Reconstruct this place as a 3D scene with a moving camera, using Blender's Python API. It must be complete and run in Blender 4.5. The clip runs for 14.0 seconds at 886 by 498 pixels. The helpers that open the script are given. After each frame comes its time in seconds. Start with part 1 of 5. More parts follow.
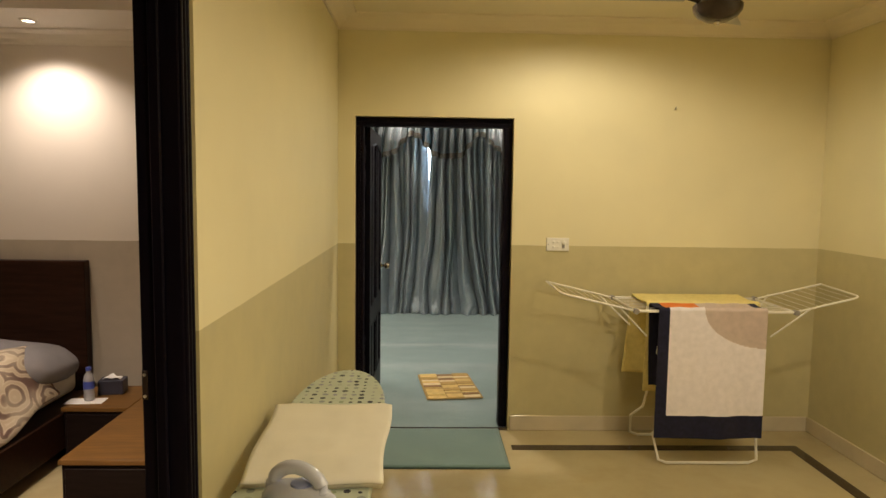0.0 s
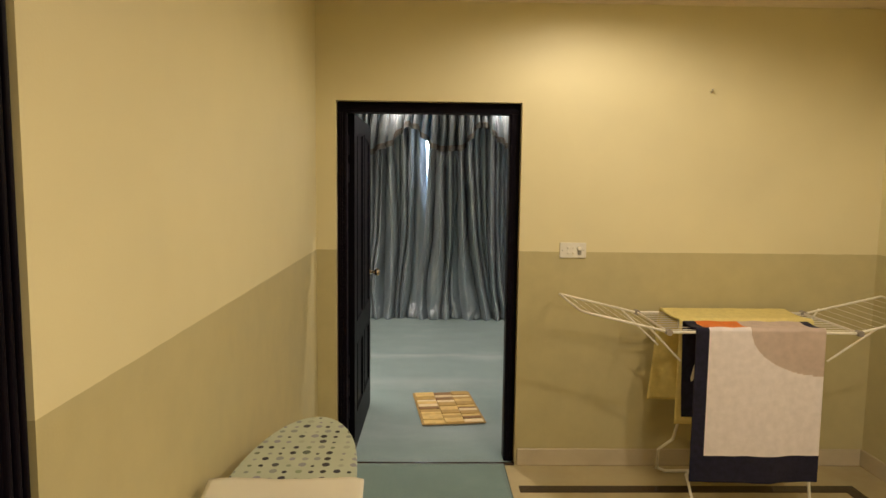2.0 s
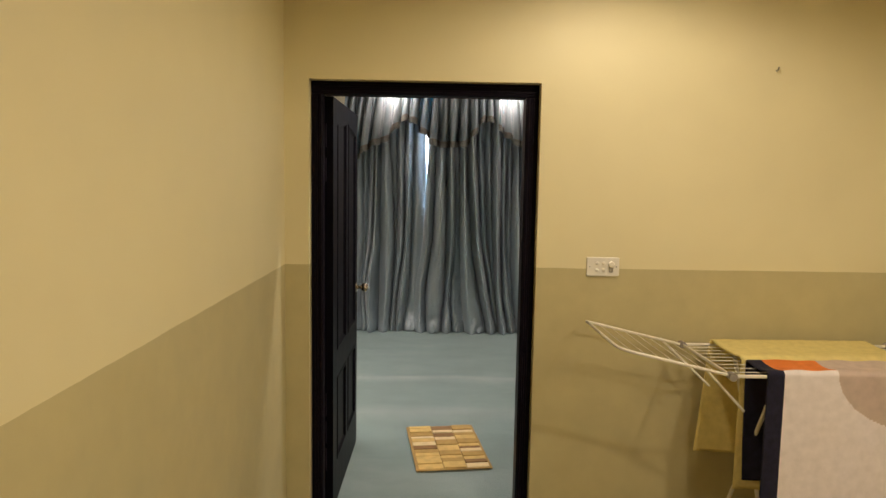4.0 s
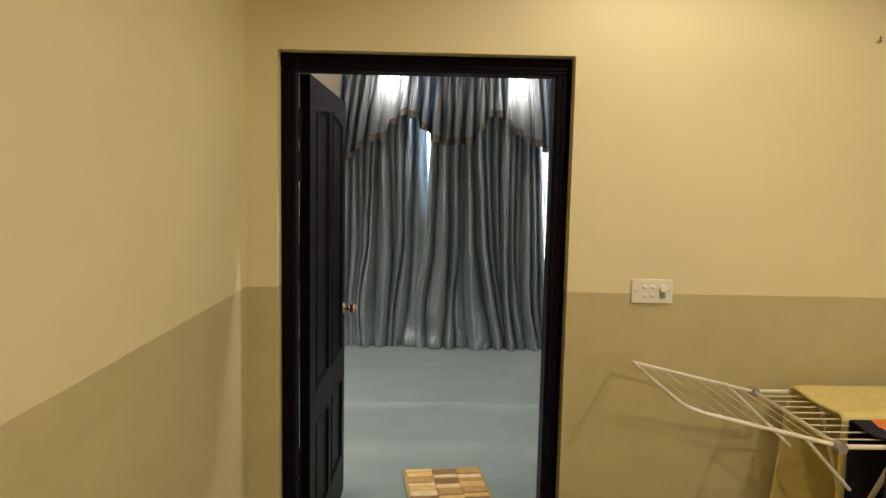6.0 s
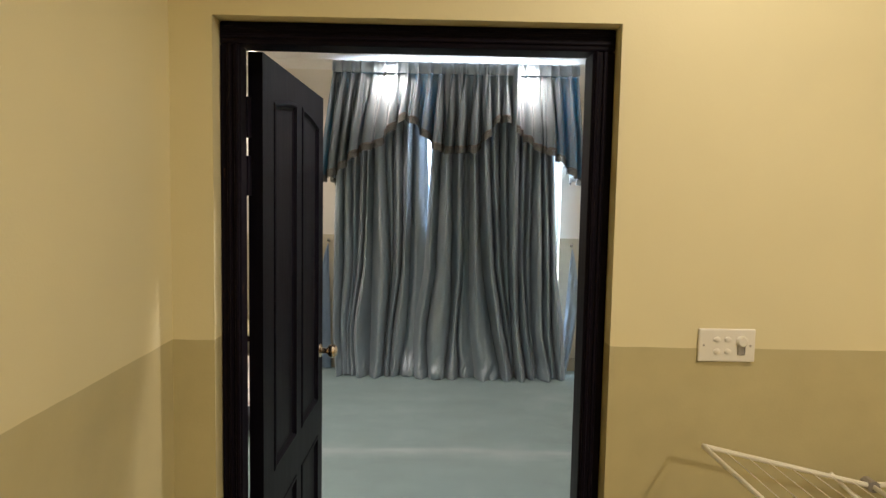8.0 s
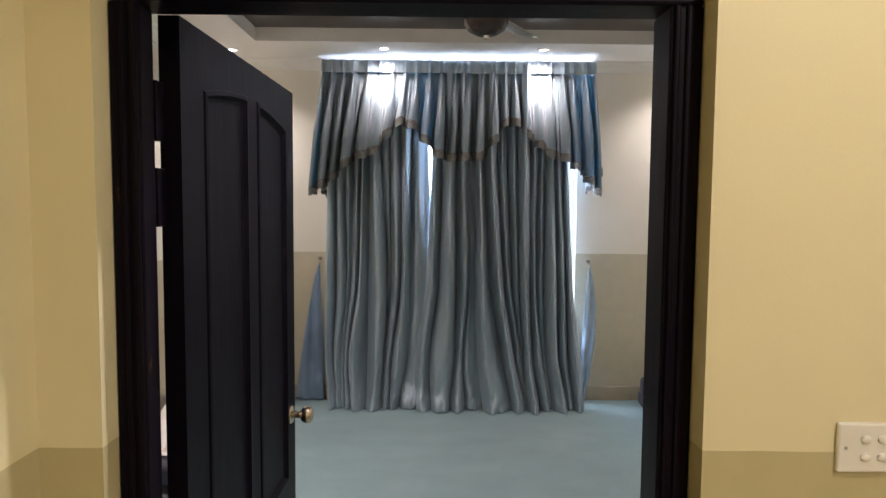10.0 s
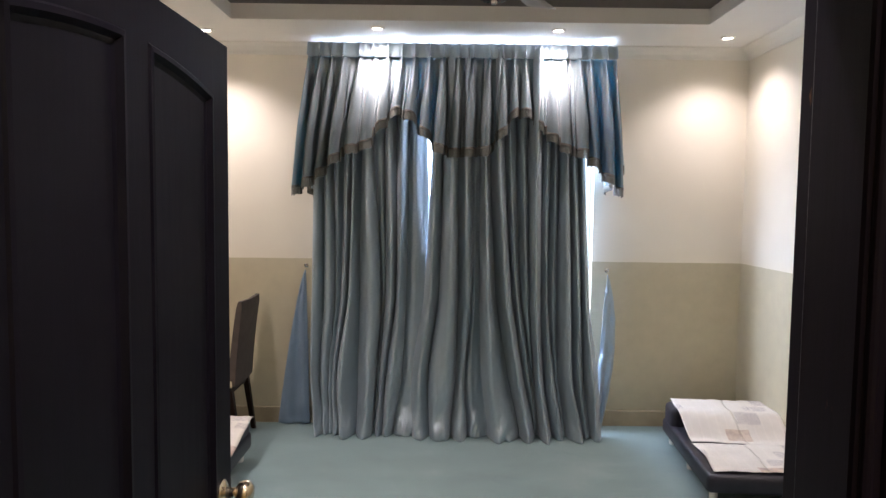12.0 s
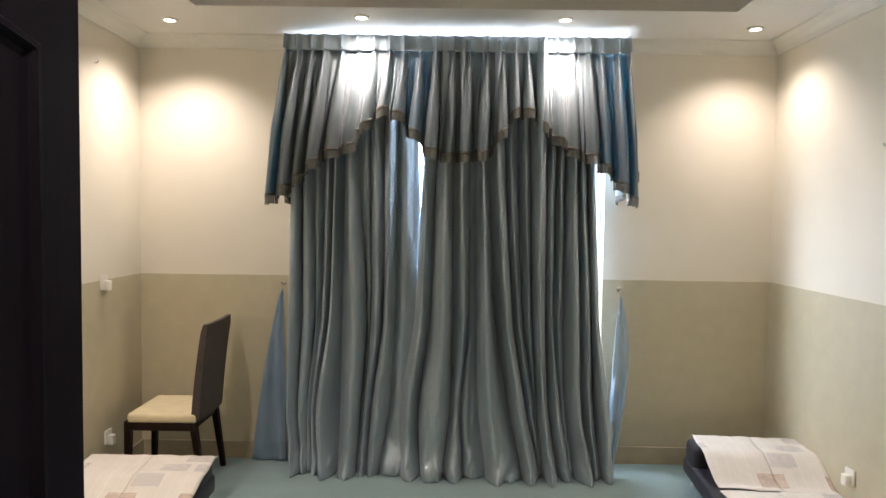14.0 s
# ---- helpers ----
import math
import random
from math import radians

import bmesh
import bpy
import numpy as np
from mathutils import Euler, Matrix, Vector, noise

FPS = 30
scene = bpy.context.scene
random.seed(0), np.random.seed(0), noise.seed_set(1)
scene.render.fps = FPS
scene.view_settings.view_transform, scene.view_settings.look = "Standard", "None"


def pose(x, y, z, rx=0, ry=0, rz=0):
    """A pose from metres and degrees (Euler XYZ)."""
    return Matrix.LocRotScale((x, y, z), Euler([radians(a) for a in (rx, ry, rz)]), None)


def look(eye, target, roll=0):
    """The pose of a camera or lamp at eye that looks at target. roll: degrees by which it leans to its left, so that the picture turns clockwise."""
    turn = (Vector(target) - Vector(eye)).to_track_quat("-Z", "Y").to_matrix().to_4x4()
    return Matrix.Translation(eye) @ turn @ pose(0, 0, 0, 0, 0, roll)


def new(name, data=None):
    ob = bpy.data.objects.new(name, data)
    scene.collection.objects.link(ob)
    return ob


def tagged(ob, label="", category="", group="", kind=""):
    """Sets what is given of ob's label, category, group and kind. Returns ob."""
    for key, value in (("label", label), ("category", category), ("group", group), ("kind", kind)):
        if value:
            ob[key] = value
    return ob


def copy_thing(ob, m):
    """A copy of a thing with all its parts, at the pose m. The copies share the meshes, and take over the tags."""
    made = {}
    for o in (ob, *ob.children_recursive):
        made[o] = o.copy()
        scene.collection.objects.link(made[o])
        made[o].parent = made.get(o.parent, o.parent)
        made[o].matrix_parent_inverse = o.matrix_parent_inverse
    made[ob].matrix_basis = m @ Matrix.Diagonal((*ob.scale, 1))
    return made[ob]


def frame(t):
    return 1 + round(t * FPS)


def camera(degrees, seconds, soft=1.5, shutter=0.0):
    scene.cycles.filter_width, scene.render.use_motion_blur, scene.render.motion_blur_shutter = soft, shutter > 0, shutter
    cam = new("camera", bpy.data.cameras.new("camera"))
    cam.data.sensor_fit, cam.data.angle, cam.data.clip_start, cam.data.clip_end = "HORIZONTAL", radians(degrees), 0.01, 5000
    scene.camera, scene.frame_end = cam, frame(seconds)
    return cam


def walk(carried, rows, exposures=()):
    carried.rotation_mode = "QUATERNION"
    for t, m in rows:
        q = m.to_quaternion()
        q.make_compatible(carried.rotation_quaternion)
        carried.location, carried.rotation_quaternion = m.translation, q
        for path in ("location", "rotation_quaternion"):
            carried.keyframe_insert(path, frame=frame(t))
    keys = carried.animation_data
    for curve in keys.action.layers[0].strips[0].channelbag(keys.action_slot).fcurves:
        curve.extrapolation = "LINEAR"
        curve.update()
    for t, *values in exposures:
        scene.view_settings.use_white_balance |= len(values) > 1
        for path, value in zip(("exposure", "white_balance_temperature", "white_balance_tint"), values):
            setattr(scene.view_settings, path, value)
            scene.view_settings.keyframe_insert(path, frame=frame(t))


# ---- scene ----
cam = camera(67.2, 14.0)
PATH = [
    (0, (0.399, 0.685, 1.665), (0.456, 2.676, 1.485), 0.8),
    (0.5, (0.408, 0.822, 1.664), (0.459, 2.813, 1.477), 0.9),
    (1, (0.419, 0.972, 1.67), (0.467, 2.962, 1.477), 1.0),
    (1.5, (0.42, 1.14, 1.68), (0.475, 3.129, 1.484), 0.7),
    (2, (0.453, 1.334, 1.684), (0.503, 3.324, 1.485), 0.7),
    (2.5, (0.44, 1.5, 1.688), (0.498, 3.488, 1.485), 0.9),
    (3, (0.458, 1.699, 1.687), (0.504, 3.689, 1.486), 1.0),
    (5.5, (0.492, 2.598, 1.678), (0.536, 4.588, 1.479), 1.0),
    (6, (0.483, 2.759, 1.682), (0.524, 4.749, 1.484), 1.2),
    (6.5, (0.489, 2.914, 1.682), (0.525, 4.904, 1.484), 1.1),
    (7, (0.503, 3.093, 1.688), (0.541, 5.084, 1.496), 1.1),
    (7.5, (0.521, 3.263, 1.695), (0.547, 5.255, 1.514), 1.2),
    (8, (0.514, 3.415, 1.690), (0.541, 5.408, 1.527), 1.1),
    (10.5, (0.524, 4.17, 1.732), (0.54, 6.165, 1.592), 0.4),
    (11, (0.540, 4.310, 1.725), (0.549, 6.305, 1.587), 0.8),
    (11.5, (0.548, 4.472, 1.710), (0.558, 6.468, 1.577), 0.7),
    (12, (0.556, 4.642, 1.712), (0.559, 6.638, 1.581), 0.7),
    (12.5, (0.555, 4.766, 1.713), (0.558, 6.762, 1.588), 0.8),
    (13, (0.570, 4.892, 1.709), (0.570, 6.889, 1.594), 0.8),
    (13.5, (0.611, 5.035, 1.707), (0.603, 7.032, 1.604), 0.8),
    (14, (0.633, 5.175, 1.711), (0.623, 7.173, 1.614), 0.8),
]
walk(cam, [(t, look(eye, target, roll)) for t, eye, target, roll in PATH],
     [(0, 0.0, 6500, 10), (3, -0.05, 6420, 15), (6.5, -0.08, 6280, 14), (8, -0.06, 6130, 14), (10.5, 0.08, 5680, 19), (11.5, 0.14, 5700, 20), (12.5, 0.16, 6000, 17), (14, 0.14, 6270, 14)])

# ---- world and large lights ----
world = bpy.data.worlds.new("sky")
scene.world = world
world.use_nodes = True
wn = world.node_tree
sky = wn.nodes.new("ShaderNodeTexSky")
sky.sky_type = "NISHITA"
sky.sun_disc = False
sky.sun_elevation = radians(40)
sky.sun_rotation = radians(60)
wn.nodes["Background"].inputs["Strength"].default_value = 0.12
wn.links.new(sky.outputs["Color"], wn.nodes["Background"].inputs["Color"])

WARM = (1.0, 0.865, 0.64)
SOFT = (1.0, 0.872, 0.745)
ROSE = (1.0, 0.82, 0.67)


def spot(x, y, z, watts, colour, cone=110, blend=0.7, size=0.04, aim=None):
    data = bpy.data.lights.new("spot", "SPOT")
    data.energy, data.color = watts, colour
    data.spot_size, data.spot_blend, data.shadow_soft_size = radians(cone), blend, size
    ob = new("spot", data)
    ob.matrix_world = look((x, y, z), aim or (x, y + 0.001, z - 1))
    return ob


# ---- plan, in metres ----
WA0, WA1 = 5.18, 5.415           # wall between the two rooms
XL, XR = -0.18, 3.11             # side walls of the first room
YN = -1.6                        # wall behind the start
DX0, DX1, DZ = -0.068, 0.993, 2.14   # doorway
YB = 9.78                        # far wall of the second room
RX0, RX1 = -1.485, 2.87          # side walls of the second room
C1, C2, C3 = 2.78, 2.91, 2.64    # ceilings: first room, second room's soffit, bedroom
DADO = 1.29
BW = -0.306                      # bedroom side of the left wall
BY0, BY1 = 1.38, 2.40            # bedroom doorway
BX0 = -4.2

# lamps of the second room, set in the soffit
# the last five are out of view, added by symmetry to brighten the room
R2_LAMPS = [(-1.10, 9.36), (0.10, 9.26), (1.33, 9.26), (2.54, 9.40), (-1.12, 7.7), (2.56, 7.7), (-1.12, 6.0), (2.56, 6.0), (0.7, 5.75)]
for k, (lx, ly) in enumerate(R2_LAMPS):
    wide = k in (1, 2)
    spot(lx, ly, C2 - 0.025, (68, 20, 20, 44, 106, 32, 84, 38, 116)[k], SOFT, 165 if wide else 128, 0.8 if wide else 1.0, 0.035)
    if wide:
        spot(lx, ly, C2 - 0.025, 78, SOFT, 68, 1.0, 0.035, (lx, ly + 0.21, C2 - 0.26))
# lamps of the first room, all out of view; the last is added fill
R1_LAMPS = [(1.35, 4.30, 36), (2.25, 2.7, 70), (2.1, 0.5, 92)]
for lx, ly, w in R1_LAMPS:
    spot(lx, ly, C1 - 0.06, w, WARM, 172, 0.45, 0.05)
# bedroom lamps; the second is unseen, added to brighten the room
BED_LAMPS = [(-1.99, 4.86, 58), (-1.6, 2.6, 270)]
for lx, ly, w in BED_LAMPS:
    spot(lx, ly, C3 - 0.03, w, ROSE, 130, 0.9, 0.03)
# daylight in the opening of the window
WX0, WX1, WZ0, WZ1 = -0.24, 1.715, 0.5, 2.83
day = bpy.data.lights.new("window_daylight", "AREA")
day.shape, day.size, day.size_y, day.energy, day.color = "RECTANGLE", WX1 - WX0, WZ1 - WZ0, 270, (0.80, 0.90, 1.0)
dayo = new("window_daylight", day)
dayo.matrix_world = look(((WX0 + WX1) / 2, YB + 0.22, (WZ0 + WZ1) / 2), ((WX0 + WX1) / 2, YB - 1, (WZ0 + WZ1) / 2))


# ---- materials ----
def material(name, build):
    m = bpy.data.materials.new(name)
    m.use_nodes = True
    nt = m.node_tree
    bsdf = nt.nodes["Principled BSDF"]
    build(nt, bsdf)
    return m


def nd(nt, kind, **inputs):
    n = nt.nodes.new(kind)
    for k, v in inputs.items():
        n.inputs[k.replace("_", " ")].default_value = v
    return n


def coords(nt, which="Object", scale=(1, 1, 1)):
    tc = nt.nodes.new("ShaderNodeTexCoord")
    mp = nt.nodes.new("ShaderNodeMapping")
    mp.inputs["Scale"].default_value = scale
    nt.links.new(tc.outputs[which], mp.inputs["Vector"])
    return mp.outputs["Vector"]


def noise_of(nt, vec, scale, detail=4, rough=0.55):
    n = nd(nt, "ShaderNodeTexNoise", Scale=scale, Detail=detail, Roughness=rough)
    nt.links.new(vec, n.inputs["Vector"])
    return n.outputs["Fac"]


def ramp(nt, fac, stops):
    r = nt.nodes.new("ShaderNodeValToRGB")
    el = r.color_ramp.elements
    while len(el) < len(stops):
        el.new(0.5)
    for e, (p, c) in zip(el, stops):
        e.position, e.color = p, (*c, 1)
    nt.links.new(fac, r.inputs["Fac"])
    return r.outputs["Color"]


def mix(nt, fac, a, b, mode="MIX"):
    m = nt.nodes.new("ShaderNodeMix")
    m.data_type, m.blend_type = "RGBA", mode
    for sock, v in ((m.inputs[0], fac), (m.inputs[6], a), (m.inputs[7], b)):
        if isinstance(v, (int, float)):
            sock.default_value = v
        elif isinstance(v, tuple):
            sock.default_value = (*v, 1)
        else:
            nt.links.new(v, sock)
    return m.outputs[2]


def maths(nt, op, a, b=0.0, c=0.0):
    m = nt.nodes.new("ShaderNodeMath")
    m.operation = op
    for sock, v in zip(m.inputs, (a, b, c)):
        if isinstance(v, (int, float)):
            sock.default_value = v
        else:
            nt.links.new(v, sock)
    return m.outputs[0]


def bump(nt, bsdf, height, strength=0.2, distance=0.01):
    b = nd(nt, "ShaderNodeBump", Strength=strength, Distance=distance)
    nt.links.new(height, b.inputs["Height"])
    nt.links.new(b.outputs["Normal"], bsdf.inputs["Normal"])


def shade(c, f):
    return tuple(min(1.0, v * f) for v in c)


def plain(name, c, rough=0.5, metal=0.0, var=0.12, scale=6, grain=60, relief=0.05):
    def build(nt, b):
        v = coords(nt)
        big = noise_of(nt, v, scale)
        col = ramp(nt, big, [(0.3, shade(c, 1 - var)), (0.7, shade(c, 1 + var))])
        nt.links.new(col, b.inputs["Base Color"])
        b.inputs["Roughness"].default_value, b.inputs["Metallic"].default_value = rough, metal
        if relief:
            bump(nt, b, noise_of(nt, v, grain, 3), relief, 0.004)
    return material(name, build)


def paint(name, upper, lower, level=DADO):
    """Two-tone emulsion: an upper colour and a darker dado below a ruled line."""
    def build(nt, b):
        v = coords(nt)
        sep = nt.nodes.new("ShaderNodeSeparateXYZ")
        nt.links.new(v, sep.inputs[0])
        wob = maths(nt, "MULTIPLY", noise_of(nt, v, 7, 2), 0.006)
        z = maths(nt, "ADD", sep.outputs[2], wob)
        step = maths(nt, "GREATER_THAN", z, level + 0.003)
        big = noise_of(nt, v, 1.3, 3)
        mid = noise_of(nt, v, 9, 5)
        up = ramp(nt, big, [(0.3, shade(upper, 0.95)), (0.7, shade(upper, 1.04))])
        lo = ramp(nt, mid, [(0.3, shade(lower, 0.95)), (0.72, shade(lower, 1.05))])
        col = mix(nt, step, lo, up)
        spots = ramp(nt, noise_of(nt, v, 16, 6, 0.7), [(0.70, (1, 1, 1)), (0.78, (0.9, 0.88, 0.84))])
        nt.links.new(mix(nt, 1.0, col, spots, "MULTIPLY"), b.inputs["Base Color"])
        nt.links.new(ramp(nt, mid, [(0, (0.48, 0.48, 0.48)), (1, (0.62, 0.62, 0.62))]), b.inputs["Roughness"])
        bump(nt, b, maths(nt, "ADD", maths(nt, "MULTIPLY", big, 2.0), noise_of(nt, v, 140, 2)), 0.10, 0.003)
    return material(name, build)


M_WALL1 = paint("cream_two_tone_paint", (0.76, 0.685, 0.43), (0.53, 0.465, 0.255))
M_WALL2 = paint("off_white_two_tone_paint", (0.79, 0.735, 0.625), (0.54, 0.48, 0.335))
M_WALL3 = paint("pale_two_tone_paint", (0.80, 0.75, 0.68), (0.46, 0.41, 0.33))
M_CEIL = plain("ceiling_white", (0.78, 0.75, 0.70), 0.7, 0, 0.03, 2, 90, 0.05)
M_CEIL1 = plain("ceiling_cream", (0.78, 0.70, 0.52), 0.7, 0, 0.03, 2, 90, 0.05)
M_CORN1 = plain("cornice_cream", (0.80, 0.71, 0.55), 0.6, 0, 0.03, 3, 90, 0.04)
M_CORN2 = plain("cornice_white", (0.80, 0.77, 0.70), 0.6, 0, 0.03, 3, 90, 0.04)
M_SKIRT1 = plain("skirting_tile", (0.58, 0.50, 0.36), 0.16, 0, 0.08, 5, 40, 0.02)
M_SKIRT2 = plain("skirting_brown", (0.40, 0.33, 0.22), 0.35, 0, 0.12, 5, 40, 0.04)
M_SLIP = plain("white_plastic", (0.80, 0.77, 0.70), 0.35, 0, 0.03, 8, 60, 0.0)
M_PLUG = plain("grey_plastic", (0.35, 0.33, 0.30), 0.4, 0, 0.05, 8, 60, 0.0)
M_CHROME = plain("chrome", (0.75, 0.72, 0.68), 0.18, 1.0, 0.05, 30, 60, 0.0)
M_BRASS = plain("satin_brass", (0.66, 0.56, 0.42), 0.22, 1.0, 0.1, 30, 60, 0.0)
M_STEEL = plain("steel", (0.55, 0.53, 0.50), 0.3, 1.0, 0.1, 30, 60, 0.0)
M_WIRE = plain("white_coated_wire", (0.82, 0.78, 0.68), 0.35, 0, 0.05, 20, 60, 0.0)
M_JOINT = plain("grey_joint", (0.30, 0.27, 0.24), 0.5, 0, 0.1, 20, 60, 0.0)
M_FAN = plain("dark_fan_enamel", (0.05, 0.035, 0.03), 0.25, 0.3, 0.2, 12, 60, 0.0)
M_BLADE = plain("fan_blade_grey", (0.42, 0.40, 0.37), 0.3, 0.4, 0.1, 8, 60, 0.0)
M_DARKCEIL = plain("dark_brown_ceiling", (0.045, 0.032, 0.027), 0.30, 0, 0.3, 3, 30, 0.04)
M_BLACK = plain("black_upholstery", (0.022, 0.02, 0.03), 0.45, 0, 0.3, 12, 120, 0.2)
M_NAVY = plain("navy_terry", (0.012, 0.012, 0.035), 0.95, 0, 0.3, 40, 400, 0.6)
M_WHITE_T = plain("white_terry", (0.88, 0.81, 0.83), 0.95, 0, 0.06, 25, 400, 0.6)
M_BEIGE_T = plain("beige_terry", (0.60, 0.48, 0.42), 0.95, 0, 0.08, 25, 400, 0.6)
M_ORANGE_T = plain("orange_terry", (0.80, 0.22, 0.04), 0.95, 0, 0.1, 25, 400, 0.6)
M_YELLOW_T = plain("yellow_terry", (0.80, 0.67, 0.27), 0.95, 0, 0.07, 30, 300, 0.7)
M_SHEET = plain("folded_sheet", (0.78, 0.735, 0.62), 0.9, 0, 0.04, 5, 250, 0.25)
M_IRON = plain("iron_body", (0.62, 0.64, 0.74), 0.25, 0, 0.05, 10, 60, 0.0)
M_IRON2 = plain("iron_blue", (0.30, 0.34, 0.55), 0.3, 0, 0.1, 10, 60, 0.0)
M_SEAT = plain("cream_seat_fabric", (0.72, 0.62, 0.40), 0.8, 0, 0.06, 12, 260, 0.3)
M_CHAIRBACK = plain("dark_grey_brown_fabric", (0.070, 0.052, 0.044), 0.75, 0, 0.15, 14, 260, 0.3)
M_PAPERW = plain("white_paper", (0.82, 0.80, 0.78), 0.8, 0, 0.03, 8, 120, 0.05)
M_TISSUE = plain("tissue_box_black", (0.03, 0.03, 0.05), 0.4, 0, 0.2, 10, 60, 0.0)
M_PILLOW = plain("grey_pillow", (0.20, 0.19, 0.20), 0.85, 0, 0.10, 6, 260, 0.3)
M_BLUECAP = plain("blue_label", (0.07, 0.10, 0.42), 0.35, 0, 0.2, 20, 60, 0.0)
M_HOLE = plain("dark_recess", (0.02, 0.02, 0.02), 0.8, 0, 0.1, 20, 60, 0.0)


def wood(name, c, rough=0.3, axis=2, fac=0.35, worn=None):
    def build(nt, b):
        s = [14, 14, 14]
        s[axis] = 1.2
        v = coords(nt, "Object", tuple(s))
        g = noise_of(nt, v, 3.0, 6, 0.65)
        col = ramp(nt, g, [(0.25, shade(c, 1 - fac)), (0.75, shade(c, 1 + fac))])
        if worn:
            chips = ramp(nt, noise_of(nt, coords(nt, "Object", (30, 30, 9)), 1.0, 5, 0.7), [(0.67, (0, 0, 0)), (0.74, (1, 1, 1))])
            col = mix(nt, chips, col, worn)
        nt.links.new(col, b.inputs["Base Color"])
        b.inputs["Specular IOR Level"].default_value = 0.07
        nt.links.new(ramp(nt, g, [(0, (rough - 0.05,) * 3), (1, (rough + 0.1,) * 3)]), b.inputs["Roughness"])
        bump(nt, b, g, 0.08, 0.004)
    return material(name, build)


M_DOOR = wood("dark_stained_door", (0.0036, 0.0029, 0.0056), 0.42, 2)
M_FRAME = wood("dark_stained_frame", (0.0058, 0.0040, 0.0082), 0.40, 2, 0.35, (0.10, 0.05, 0.025))
M_HEAD = wood("dark_walnut", (0.030, 0.014, 0.009), 0.32, 0)
M_BODY = wood("near_black_cabinet_wood", (0.013, 0.008, 0.007), 0.35, 0)
M_TOP = wood("brown_table_top", (0.17, 0.086, 0.026), 0.28, 0)
M_LEG = wood("dark_chair_wood", (0.020, 0.012, 0.009), 0.35, 2)


def marble():
    def build(nt, b):
        v = coords(nt)
        n = noise_of(nt, v, 2.2, 8, 0.65)
        nt.links.new(ramp(nt, n, [(0.30, (0.44, 0.355, 0.19)), (0.52, (0.50, 0.415, 0.235)), (0.75, (0.46, 0.375, 0.205))]), b.inputs["Base Color"])
        nt.links.new(ramp(nt, noise_of(nt, v, 5, 4), [(0, (0.07, 0.07, 0.07)), (1, (0.17, 0.17, 0.17))]), b.inputs["Roughness"])
    return material("polished_cream_floor", build)


M_FLOOR1 = marble()
M_BORDER = plain("dark_brown_border_tile", (0.045, 0.028, 0.018), 0.16, 0, 0.25, 6, 60, 0.0)


def carpet(name, tone):
    def build(nt, b):
        v = coords(nt)
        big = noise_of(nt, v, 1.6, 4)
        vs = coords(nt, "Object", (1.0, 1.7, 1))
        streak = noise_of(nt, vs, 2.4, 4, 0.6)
        fine = noise_of(nt, v, 260, 3, 0.7)
        c = ramp(nt, maths(nt, "MULTIPLY_ADD", streak, 0.55, maths(nt, "MULTIPLY", big, 0.45)), [(p, tuple(a * t for a, t in zip(q, tone))) for p, q in ((0.34, (0.190, 0.272, 0.272)), (0.54, (0.222, 0.318, 0.320)), (0.72, (0.285, 0.372, 0.374)))])
        sep = nt.nodes.new("ShaderNodeSeparateXYZ")
        nt.links.new(v, sep.inputs[0])
        # three paler cross bands, the first two along the carpet's ridges
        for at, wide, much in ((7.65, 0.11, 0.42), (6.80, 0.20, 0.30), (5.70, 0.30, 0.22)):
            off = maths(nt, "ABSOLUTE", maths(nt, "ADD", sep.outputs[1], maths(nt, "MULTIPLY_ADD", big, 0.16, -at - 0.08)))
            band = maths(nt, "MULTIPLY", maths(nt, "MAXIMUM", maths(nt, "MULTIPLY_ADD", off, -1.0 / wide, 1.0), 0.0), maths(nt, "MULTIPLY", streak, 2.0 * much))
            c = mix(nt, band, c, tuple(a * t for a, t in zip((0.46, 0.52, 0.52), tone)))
        c2 = mix(nt, 0.5, c, ramp(nt, fine, [(0.3, (0.3, 0.3, 0.3)), (0.7, (0.75, 0.75, 0.75))]), "OVERLAY")
        nt.links.new(c2, b.inputs["Base Color"])
        b.inputs["Roughness"].default_value = 0.95
        b.inputs["Sheen Weight"].default_value = 0.25
        bump(nt, b, fine, 0.7, 0.006)
    return material(name, build)


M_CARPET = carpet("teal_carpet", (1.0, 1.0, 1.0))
M_RUNNER = carpet("green_teal_carpet", (0.72, 0.80, 0.74))
M_EDGE_SHADE = plain("carpet_edge_shade", (0.07, 0.11, 0.10), 0.95, 0, 0.2, 30, 200, 0.3)


